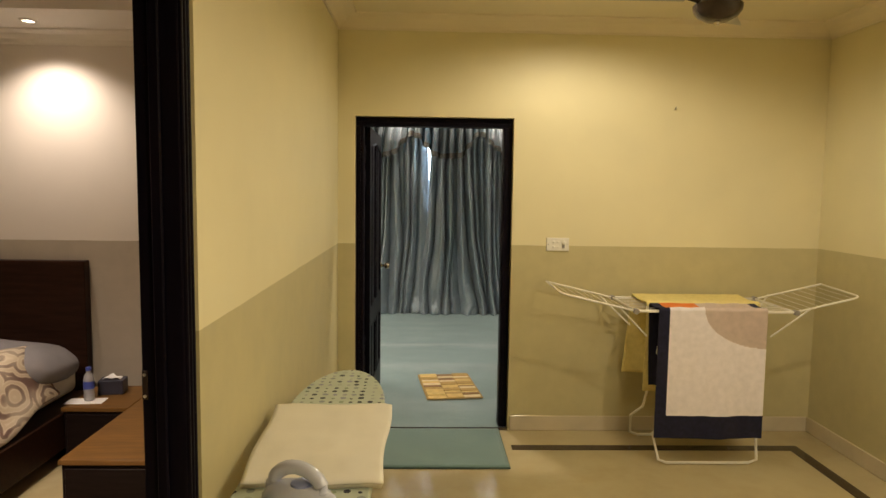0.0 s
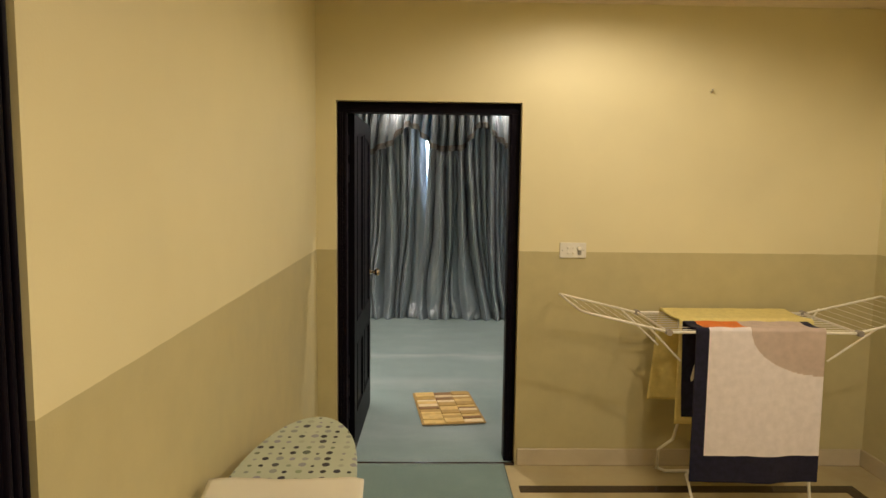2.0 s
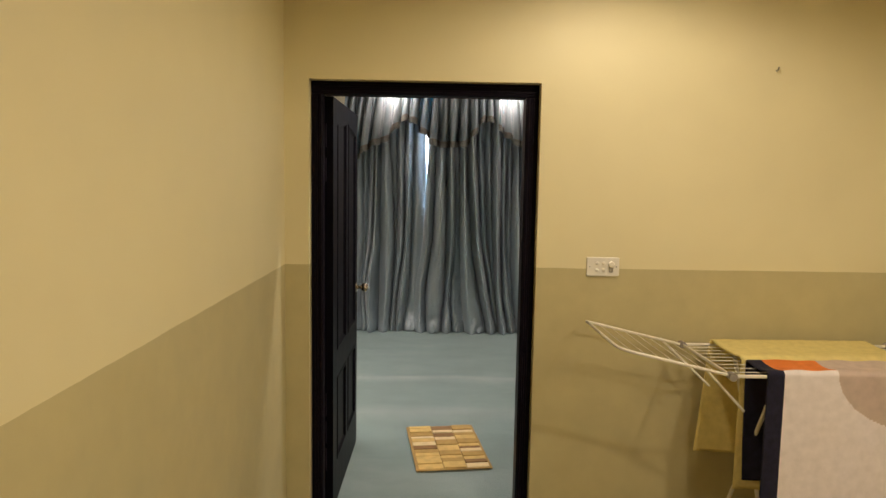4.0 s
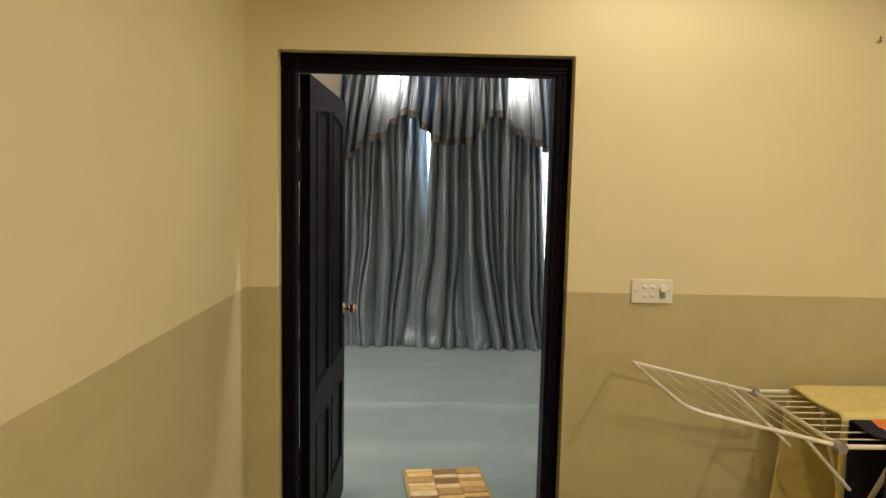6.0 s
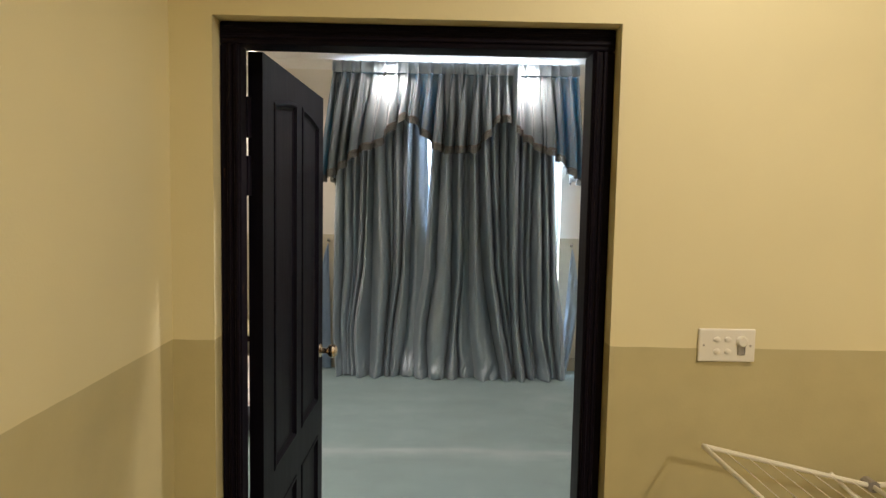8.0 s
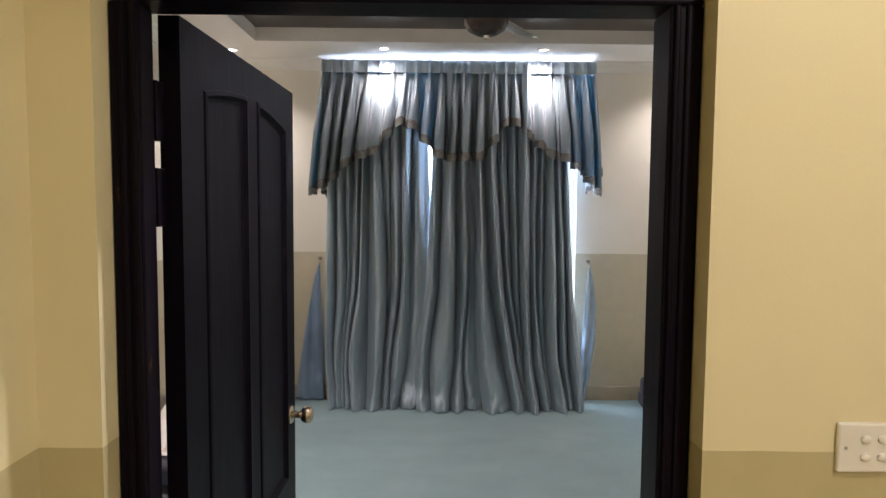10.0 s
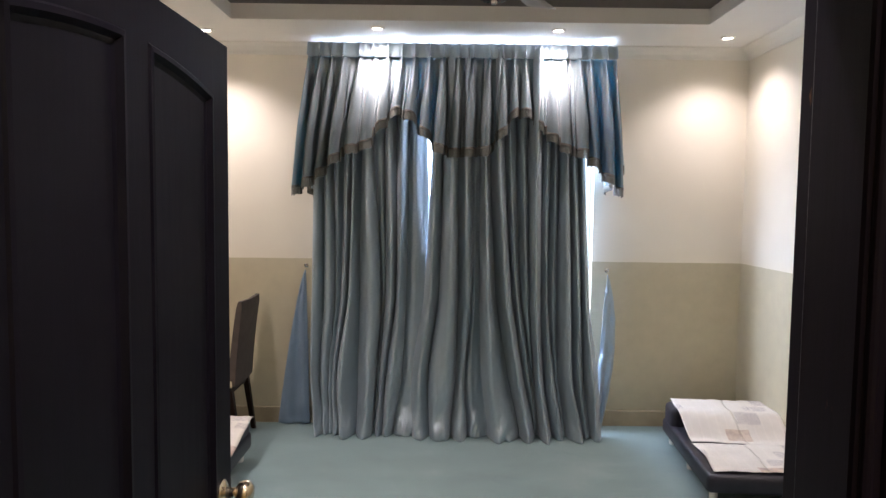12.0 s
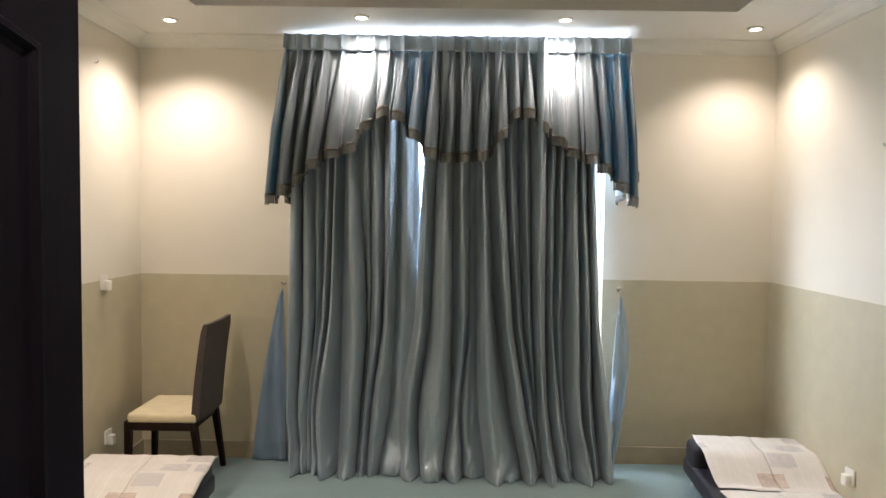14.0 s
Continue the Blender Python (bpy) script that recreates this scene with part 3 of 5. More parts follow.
# bedroom doorway frame in the left wall
frame_2 = tagged(new("door_frame"), "dark-stained moulded wooden frame of the bedroom doorway", "door frame", "", "structure")


def side_jamb(y_out, inner):
    bm = empty_bm()
    a, c = sorted((y_out, y_out + inner))
    box(bm, -0.30, -0.192, a, c, 0.0, 2.172, 0.005, 2)
    for k in (0.15, 0.45, 0.78):
        yy = y_out + inner * k
        box(bm, -0.196, -0.184, min(yy, yy + 0.18 * inner), max(yy, yy + 0.18 * inner), 0.0, 2.172, 0.004, 2)
    box(bm, -0.262, -0.236, min(y_out + inner, y_out + inner * 1.18), max(y_out + inner, y_out + inner * 1.18), 0.0, 2.172, 0.003, 1)
    return bm


part("jamb", side_jamb(BY1 - 0.001, -0.07), M_FRAME, frame_2)
part("jamb", side_jamb(BY0 + 0.001, 0.07), M_FRAME, frame_2)
b = empty_bm(); box(b, -0.30, -0.19, BY0 + 0.001, BY1 - 0.001, 2.172, 2.239, 0.006, 2)
part("head", b, M_FRAME, frame_2)
b = empty_bm(); box(b, -0.298, -0.284, BY1 - 0.075, BY1 - 0.0715, 1.13, 1.205, 0.001, 1)
part("strike_plate", b, M_FAN, frame_2, "dark worn strike plate")
for z in (1.140, 1.195):
    b = empty_bm(); lathe(b, [(0.004, 0.0), (0.004, 0.003), (0.002, 0.004)], 10, pose(-0.291, BY1 - 0.075, z, 90, 0, 0))
    part("screw", b, M_STEEL, frame_2, "bright screw head")

# window behind the curtains
win = tagged(new("window_1"), "white-framed window with daylight behind closed curtains", "window", "", "structure")
b = empty_bm()
for x in (WX0, (WX0 + WX1) / 2 - 0.03, WX1 - 0.06):
    box(b, x, x + 0.06, YB + 0.09, YB + 0.15, WZ0, WZ1, 0.005, 1)
for z in (WZ0, WZ1 - 0.06):
    box(b, WX0 + 0.06, WX1 - 0.06, YB + 0.092, YB + 0.148, z, z + 0.06)
part("window_frame", b, M_WINFRAME, win)
for x0, x1 in ((WX0 + 0.06, (WX0 + WX1) / 2 - 0.03), ((WX0 + WX1) / 2 + 0.03, WX1 - 0.06)):
    b = empty_bm(); box(b, x0, x1, YB + 0.117, YB + 0.123, WZ0 + 0.06, WZ1 - 0.06)
    p = part("pane", b, M_GLASS, win)
    p.visible_shadow = False
b = empty_bm(); box(b, WX0 - 0.03, WX1 + 0.03, YB - 0.03, YB + 0.09, WZ0 - 0.03, WZ0, 0.006, 2)
part("window_sill", b, M_WINFRAME, win)

# ---- the door leaf ----
HX, HY = -0.019, 5.334            # hinge-side back corner of the open leaf
LEAF_W, LEAF_T, LEAF_H = 0.920, 0.041, 2.068
leaf_m = pose(HX + LEAF_T, HY, 0.012, 0, 0, 90 - 1.1)


def arch(u):
    """Height of the upper panels' arched top, u from 0 at the hinge to 1 at the lock."""
    return 1.982 - 0.26 * (u - 0.5) ** 2


def leaf_panel(bm, u0, u1, z0, top, side):
    """A recessed panel with a raised moulding round it; side is +1 for one face, -1 for the other."""
    n = 12
    rim = [(u0, z0), (u1, z0)] + [(u1 + (u0 - u1) * k / n, top(u1 + (u0 - u1) * k / n)) for k in range(n + 1)]

    def at(u, z, d):
        return Vector((u * LEAF_W, d if side > 0 else LEAF_T - d, z))
    pts = [Vector((u * LEAF_W, z)) for u, z in rim]
    n_rim = len(pts)
    ins = []
    for k in range(n_rim):
        d1, d2 = (pts[k] - pts[k - 1]), (pts[(k + 1) % n_rim] - pts[k])
        d1, d2 = d1.normalized(), d2.normalized()
        n1, n2 = Vector((-d1.y, d1.x)), Vector((-d2.y, d2.x))
        m = (n1 + n2).normalized()
        ins.append(m / max(0.4, m.dot(n1)))
    rings = []
    for shrink, d in ((0.0, 0.0), (0.004, -0.004), (0.013, -0.005), (0.021, 0.006), (0.030, 0.009)):
        rings.append([bm.verts.new(at((p.x + q.x * shrink) / LEAF_W, p.y + q.y * shrink, d)) for p, q in zip(pts, ins)])
    for a, c in zip(rings, rings[1:]):
        for k in range(len(rim)):
            bm.faces.new((a[k], a[(k + 1) % len(rim)], c[(k + 1) % len(rim)], c[k]))
    bm.faces.new(rings[-1])


def stile(bm, outline):
    vs0 = [bm.verts.new((u * LEAF_W, 0.0, z)) for u, z in outline]
    vs1 = [bm.verts.new((u * LEAF_W, LEAF_T, z)) for u, z in outline]
    bm.faces.new(vs0)
    bm.faces.new(vs1[::-1])
    for k in range(len(outline)):
        j = (k + 1) % len(outline)
        bm.faces.new((vs0[k], vs1[k], vs1[j], vs0[j]))


door = thing("door_leaf", "open dark-stained panelled wooden door with a brass knob", "door", m=leaf_m)
UA, UB, UC, UD = 0.130, 0.462, 0.552, 0.893
b = empty_bm()
for u0, u1 in ((0, UA), (UB, UC), (UD, 1)):
    lo, hi = (0.0, LEAF_H) if u0 in (0, UD) else (0.22, arch(0.5))
    stile(b, [(u0, lo), (u1, lo), (u1, hi), (u0, hi)])
for z0, z1 in ((0.0, 0.22), (0.66, 0.80)):
    for u0, u1 in ((UA, UB), (UC, UD)) if z0 else ((UA, UD),):
        stile(b, [(u0, z0), (u1, z0), (u1, z1), (u0, z1)])
top_line = [(UA + (UD - UA) * k / 24, arch(UA + (UD - UA) * k / 24)) for k in range(25)]
stile(b, top_line + [(UD, LEAF_H), (UA, LEAF_H)])
part("door_stile", b, M_DOOR, door)
for u0, u1 in ((UA, UB), (UC, UD)):
    b = empty_bm()
    leaf_panel(b, u0, u1, 0.80, arch, 1); leaf_panel(b, u0, u1, 0.80, arch, -1)
    part("door_panel", b, M_DOOR, door)
    b = empty_bm()
    leaf_panel(b, u0, u1, 0.22, lambda u: 0.66, 1); leaf_panel(b, u0, u1, 0.22, lambda u: 0.66, -1)
    part("door_panel", b, M_DOOR, door)
for s in (1, -1):
    b = empty_bm()
    base = pose(0.855, 0.0 if s > 0 else LEAF_T, 1.012, 90 * s, 0, 0)
    lathe(b, [(0.030, 0.0), (0.030, 0.004), (0.024, 0.009), (0.013, 0.012), (0.011, 0.030), (0.013, 0.034), (0.024, 0.042), (0.029, 0.054), (0.027, 0.066), (0.018, 0.074), (0.004, 0.077)], 24, base)
    part("door_handle", b, M_BRASS, door, "round satin brass knob", smooth=True)
for z in (0.22, 0.36, 0.50, 1.664, 1.828):
    b = empty_bm(); box(b, -0.034, -0.001, LEAF_T - 0.010, LEAF_T + 0.016, z, z + 0.112, 0.002, 1)
    part("hinge", b, M_FRAME, door)


# ---- lamps ----
def downlight(m, label, group, gl):
    t = thing("downlight", label, "ceiling light", group, m)
    bm = empty_bm()
    lathe(bm, [(0.034, -0.002), (0.034, -0.010), (0.042, -0.012), (0.050, -0.006), (0.052, 0.0)], 28)
    part("trim_ring", bm, M_SLIP, t, smooth=True)
    bm = empty_bm()
    lathe(bm, [(0.001, -0.0035), (0.033, -0.003), (0.033, -0.0005)], 24)
    part("lens", bm, gl, t, "lit lens", smooth=True)
    return t


first = downlight(pose(R2_LAMPS[0][0], R2_LAMPS[0][1], C2), "lit round downlight in the white soffit, far row plus added unseen ones", "soffit downlights", M_GLOW2)
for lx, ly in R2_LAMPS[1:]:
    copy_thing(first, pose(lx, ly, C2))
first = downlight(pose(R1_LAMPS[0][0], R1_LAMPS[0][1], C1), "lit round downlight placed out of view in the cream ceiling", "hall downlights", M_GLOW1)
for lx, ly, w in R1_LAMPS[1:]:
    copy_thing(first, pose(lx, ly, C1))
first = downlight(pose(BED_LAMPS[0][0], BED_LAMPS[0][1], C3), "lit round bedroom downlight, one in the soffit, one added unseen", "bedroom downlights", M_GLOW3)
# fitting for the added second lamp, out of view in the tray
copy_thing(first, pose(BED_LAMPS[1][0], BED_LAMPS[1][1], C3 + 0.12))


def ceiling_fan(x, y, top, low, turn, label):
    t = thing("ceiling_fan", label, "ceiling fan", m=pose(x, y, top, 0, 0, turn))
    d = low - top
    bm = empty_bm(); lathe(bm, [(0.012, d + 0.1), (0.012, -0.05)], 12)
    part("rod", bm, M_FAN, t, smooth=True)
    bm = empty_bm(); lathe(bm, [(0.014, -0.09), (0.05, -0.05), (0.06, -0.012), (0.06, 0.0)], 24)
    part("canopy", bm, M_FAN, t, smooth=True)
    bm = empty_bm()
    lathe(bm, [(0.012, d + 0.005), (0.055, d + 0.010), (0.095, d + 0.032), (0.115, d + 0.060), (0.118, d + 0.085), (0.10, d + 0.105), (0.03, d + 0.12), (0.012, d + 0.13)], 36)
    part("motor", bm, M_FAN, t, "dark glossy motor bowl", smooth=True)
    bm = empty_bm(); lathe(bm, [(0.008, d - 0.012), (0.014, d - 0.008), (0.016, d + 0.008)], 16)
    part("finial", bm, M_CHROME, t, "bright finial", smooth=True)
    for k in range(3):
        bm = empty_bm()
        rot = pose(0, 0, 0, 0, 0, 120 * k)

        def bl(u, v):
            r = 0.15 + 0.45 * u
            w = 0.055 + 0.022 * u
            return rot @ Vector((r, (v - 0.5) * 2 * w, d + 0.135 + 0.018 * (v - 0.5) * 2))
        grid(bm, 10, 4, bl)
        part("blade", bm, M_BLADE, t, thick=0.005)
        bm = empty_bm()
        tube(bm, [rot @ Vector((0.08, 0, d + 0.10)), rot @ Vector((0.20, 0, d + 0.13))], 0.012, 8)
        part("blade_arm", bm, M_FAN, t)
    return t


ceiling_fan(1.83, 4.02, C1, 2.495, 62, "dark ceiling fan with grey blades hanging still")
ceiling_fan(0.77, 7.62, TZ, 2.60, 62, "dark ceiling fan with pale grey blades hanging still")


# ---- curtains ----
KNOTS = (2.835, 2.20, 1.03, 0.42, 0.0)


def crease_x(c, z):
    """Place of one crease at height z, from its places at the head, at dado height, at the knee and at the foot."""
    xs = (c[0], c[0], c[1], c[2], c[3])
    k = 0
    while k < 3 and z < KNOTS[k + 1]:
        k += 1
    t = (KNOTS[k] - z) / (KNOTS[k] - KNOTS[k + 1])
    before, after = xs[max(0, k - 1)], xs[min(4, k + 2)]
    m0 = 0.5 * (xs[k + 1] - before) if k else 0.0
    m1 = 0.5 * (after - xs[k])
    t2, t3 = t * t, t * t * t
    return (2 * t3 - 3 * t2 + 1) * xs[k] + (t3 - 2 * t2 + t) * m0 + (3 * t2 - 2 * t3) * xs[k + 1] + (t3 - t2) * m1


def n_run(z, k):
    """Slow sideways drift of the fine pleats down the cloth."""
    return noise.noise(Vector((k * 3.1, z * 0.9, 7.0)))


def curtain_panel(name, creases, depths, ztop, seed, parent, base, tuck=False):
    """A hanging cloth: round folds swell between creases that run down, sweep aside and break on the floor."""
    rg = random.Random(seed)
    wild = [(rg.uniform(-0.38, 0.38), rg.uniform(0.70, 1.15), rg.uniform(0.5, 1.0), rg.uniform(-1, 1)) for c in creases]
    cols, rows = 26, 170
    bm = empty_bm()
    table = []
    for j in range(rows + 1):
        v = j / rows
        z0 = ztop + (0.004 - ztop) * v ** 0.93
        low = 1 - sm(0.0, 1.0, z0)
        fall = 1 - sm(0.0, 0.30, z0)
        hem = 1 - sm(0.0, 0.10, z0)
        line = []
        for k in range(len(creases) - 1):
            a, c = crease_x(creases[k], z0), crease_x(creases[k + 1], z0)
            skew, rnd, kick, tw = wild[k]
            wide = max(0.004, c - a)
            deep = depths[k] * min(0.16, 1.25 * wide * (1.0 + 0.4 * max(0.0, 0.12 - wide) / 0.12)) * (1.40 - 0.22 * low - 0.30 * fall)
            for i in range(cols + (1 if k == len(creases) - 2 else 0)):
                u = i / cols
                d = 2 * u - 1
                ds = d + skew * (1 - d * d)
                h = max(0.0, 1 - ds * ds) ** (rnd - 0.10 * low)
                x = a + wide * u
                y = -deep * h
                edge = 1 - d * d
                # small secondary folds, wrinkles and slack near the floor
                y -= 0.11 * deep * edge * math.sin(7.0 * u + 2.2 * tw + 1.3 * math.sin(2.0 * z0 + seed + k))
                fine = noise.noise(Vector((x * 36 + 1.5 * n_run(z0, k), z0 * 0.7, seed + 40 + k)))
                y -= 0.0035 * edge * max(0.0, 1 - 2.6 * abs(fine)) * (1 - 0.4 * fall)
                n1 = noise.noise(Vector((x * 15 + z0 * 2.0, z0 * 1.2, seed)))
                n2 = noise.noise(Vector((x * 7 + z0 * 3.0, z0 * 3.2, seed + 3)))
                n3 = noise.noise(Vector((x * 16 - z0 * 7.0, z0 * 6.0, seed + 8)))
                y -= 0.006 * n1 * edge + low * edge * (0.024 * n2 + 0.020 * max(0.0, 0.5 - 2.0 * abs(n3)))
                # the foot spreads out over the carpet in tongues
                y -= 0.072 * low ** 1.3 + fall ** 1.6 * (0.045 + 0.050 * kick * min(1.0, wide / 0.16) * edge ** 0.5)
                y -= fall * (0.024 * n3 + 0.026 * noise.noise(Vector((x * 19, z0 * 8, seed + 20))) + 0.012 * noise.noise(Vector((x * 50, z0 * 22, seed + 31))))
                x += fall * edge * 0.016 * n2 + 0.010 * hem * edge * tw
                zz = z0 + hem * (0.020 * kick * edge * max(0.0, n2 + 0.2)) * (1 - hem * 0.7)
                if tuck and k == 0:
                    e = 1 - sm(0.0, 0.45, u)
                    y = y * (1 - e) + 0.108 * e
                line.append(bm.verts.new((x, base + y, max(0.0015, zz))))
        table.append(line)
    for a, c in zip(table, table[1:]):
        for i in range(len(a) - 1):
            bm.faces.new((a[i], a[i + 1], c[i + 1], c[i])).smooth = True
    return part(name, bm, M_CURTAIN, parent, thick=0.004)


FOLDS_A = [(-0.421, -0.442, -0.441, -0.402), (-0.331, -0.331, -0.353, -0.315), (-0.261, -0.246, -0.291, -0.271), (-0.182, -0.209, -0.265, -0.243),
          (-0.115, -0.146, -0.225, -0.192), (-0.048, -0.065, -0.068, -0.072), (0.041, 0.105, 0.074, 0.054), (0.123, 0.131, 0.093, 0.069),
          (0.212, 0.212, 0.144, 0.126), (0.302, 0.289, 0.264, 0.202), (0.439, 0.489, 0.454, 0.430)]
FOLDS_B = [(0.473, 0.426, 0.337, 0.347), (0.559, 0.533, 0.458, 0.477), (0.667, 0.681, 0.670, 0.629), (0.771, 0.784, 0.739, 0.760),
          (0.830, 0.840, 0.859, 0.904), (0.905, 0.965, 1.064, 1.147), (1.013, 1.084, 1.181, 1.263), (1.095, 1.150, 1.236, 1.277),
          (1.180, 1.213, 1.254, 1.288), (1.292, 1.302, 1.330, 1.389), (1.352, 1.353, 1.411, 1.472), (1.411, 1.420, 1.440, 1.490),
          (1.478, 1.520, 1.539, 1.617), (1.553, 1.605, 1.630, 1.675), (1.609, 1.667, 1.743, 1.758)]
DEEP_A = (0.8, 0.7, 0.5, 1.0, 1.0, 0.8, 0.4, 1.0, 0.9, 0.22)
DEEP_B = (0.7, 1.0, 0.9, 0.35, 1.1, 1.0, 0.8, 0.7, 1.2, 1.1, 0.6, 1.1, 0.8, 1.0)
cur = thing("curtain", "floor-length blue-grey satin curtain, drawn, pooling on the carpet", "curtain", "window curtains")
curtain_panel("drape", FOLDS_A, DEEP_A, 2.835, 11, cur, 9.665, True)
cur2 = thing("curtain", "floor-length blue-grey satin curtain, drawn, pooling on the carpet", "curtain", "window curtains")
curtain_panel("drape", FOLDS_B, DEEP_B, 2.835, 29, cur2, 9.645)
b = empty_bm(); tube(b, [(-0.40, 9.62, 2.79), (1.80, 9.62, 2.79)], 0.012, 10)
rail = thing("curtain_rail", "plain metal curtain rail behind the valance", "curtain rail")
part("rail", b, M_STEEL, rail)
for x in (-0.40, 1.78):
    b = empty_bm(); box(b, x, x + 0.02, 9.60, YB, 2.77, 2.81, 0.003, 1)
    part("bracket", b, M_STEEL, rail)

EDGE = [(-0.50, 1.83), (-0.325, 1.96), (-0.198, 2.085), (0.0, 2.16), (0.11, 2.296), (0.22, 2.405), (0.329, 2.343), (0.42, 2.24), (0.52, 2.14), (0.60, 2.115),
        (0.873, 2.13), (0.982, 2.26), (1.07, 2.405), (1.20, 2.37), (1.327, 2.22), (1.454, 2.15), (1.60, 2.08), (1.744, 1.93), (1.86, 1.80)]
VX0, VX1, VTOP, VHEAD = -0.412, 1.782, 2.858, 2.765
PLEATS = 23
vr = random.Random(41)
VW = [vr.uniform(0.75, 1.25) for k in range(PLEATS)]
VCUT = [sum(VW[:k]) / sum(VW) for k in range(PLEATS + 1)]
VAMP = [vr.uniform(0.55, 1.35) for k in range(PLEATS + 1)]
VLEAN = [vr.uniform(-1, 1) for k in range(PLEATS + 1)]


def pleat_at(s):
    """Number of the nearest pleat and how far s lies from it, in pleat widths (-0.5 to 0.5)."""
    k = 0
    while k < PLEATS - 1 and s > VCUT[k + 1]:
        k += 1
    p = (s - VCUT[k]) / (VCUT[k + 1] - VCUT[k])
    return (k, p) if p < 0.5 else (k + 1, p - 1)


def val_place(s, v, extra=0.0):
    """Place on the valance: s runs along its width, v from the header's foot (0) to the hem (1); extra hangs below the hem."""
    xt = VX0 + (VX1 - VX0) * s
    xb = -0.505 + 2.335 * s
    k, p = pleat_at(s)
    zb = 0.68 * along(EDGE, xb) + 0.32 * along(EDGE, -0.505 + 2.335 * VCUT[k])
    x = xt + (xb - xt) * v
    z = VHEAD + (zb - VHEAD) * v - extra
    drop = min(1.0, v * (VHEAD - zb) / 0.5)
    sharp = math.cos(math.pi * p) ** 9.0
    bell = max(max(0.0, 1 - ((p - 0.06 * VLEAN[k]) / (0.12 + (0.19 + 0.05 * VLEAN[k]) * min(1.0, drop * 1.4))) ** 2) ** 0.5, 0.5 * drop * max(0.0, 1 - ((abs(p) - 0.5) / 0.15) ** 2) ** 0.5)
    ridge = sharp + (bell - sharp) * min(1.0, drop * 3.0)
    y = 9.500 - (0.034 + 0.088 * drop * VAMP[k]) * ridge
    second = math.cos(2 * math.pi * (p * 1.5 + 0.2 * VLEAN[k])) * 0.010 * drop
    x += 0.030 * VLEAN[k] * drop * (0.5 - abs(p)) + 0.010 * math.sin(6.283 * p) * drop
    y -= second + 0.008 * noise.noise(Vector((x * 10, z * 3, 2)))
    return Vector((x, y, z + 0.012 * math.cos(math.pi * p) * v * VLEAN[k]))


val = thing("valance", "pleated blue-grey satin valance with a scalloped fringed hem", "valance")
b = empty_bm(); grid(b, 640, 34, lambda s, v: val_place(s, v))
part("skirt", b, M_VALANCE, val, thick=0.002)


def header_place(s, v):
    x = VX0 + (VX1 - VX0) * s
    z = VTOP + (VHEAD - 0.004 - VTOP) * v
    k, p = pleat_at(s)
    wide = 0.10 + 0.16 * (1 - v)
    pinch = math.exp(-(p / wide) ** 2)
    fan = 0.5 + 0.5 * math.cos(6.283 * 2.5 * p / (wide * 3.0))
    y = 9.474 - 0.056 * pinch * (0.45 + 0.55 * v) * (0.75 + 0.25 * fan) - 0.006 * math.sin(3.14 * v)
    return Vector((x, y, z))


b = empty_bm(); grid(b, 640, 8, header_place)
part("header", b, M_CURTAIN, val, thick=0.003)
b = empty_bm()
for k in range(560):
    s = (k + 0.5) / 560
    p, q = val_place(s - 0.0007, 1.0), val_place(s + 0.0007, 1.0)
    ln = 0.052 + 0.010 * random.Random(k).random()
    for dy in (0.0,):
        v0 = [b.verts.new(p + Vector((0, -0.003, 0.010))), b.verts.new(q + Vector((0, -0.003, 0.010))), b.verts.new(q + Vector((0.0003, -0.004, -ln))), b.verts.new(p + Vector((-0.0003, -0.004, -ln)))]
        b.faces.new(v0)
part("fringe", b, M_FRINGE, val, "olive-grey hanging fringe", thick=0.002)
b = empty_bm(); grid(b, 420, 1, lambda s, v: val_place(s, 1.0, -0.012 + 0.018 * v) + Vector((0, -0.004, 0)))
part("braid", b, M_FRINGE, val, "olive-grey braid along the hem", thick=0.004)
for side, x0 in (("l", VX0), ("r", VX1)):
    sgn = -1 if side == "l" else 1
    zlow = 1.80 if side == "l" else 1.85

    def ret(u, v):
        y = 9.468 + (YB - 0.01 - 9.468) * u
        z = VTOP + (zlow + 0.16 * (1 - u) - VTOP) * v
        return Vector((x0 + sgn * (-0.014 + 0.080 * v - 0.045 * v * u + 0.022 * v * math.sin(19 * u)), y, z))
    b = empty_bm(); grid(b, 50, 24, ret)
    part("side_return", b, M_CURTAIN, val, thick=0.003)
    b = empty_bm(); grid(b, 50, 2, lambda u, v: ret(u, 1.0) + Vector((0, 0, 0.008 - 0.055 * v)))
    part("fringe", b, M_FRINGE, val, "olive-grey hanging fringe", thick=0.003)


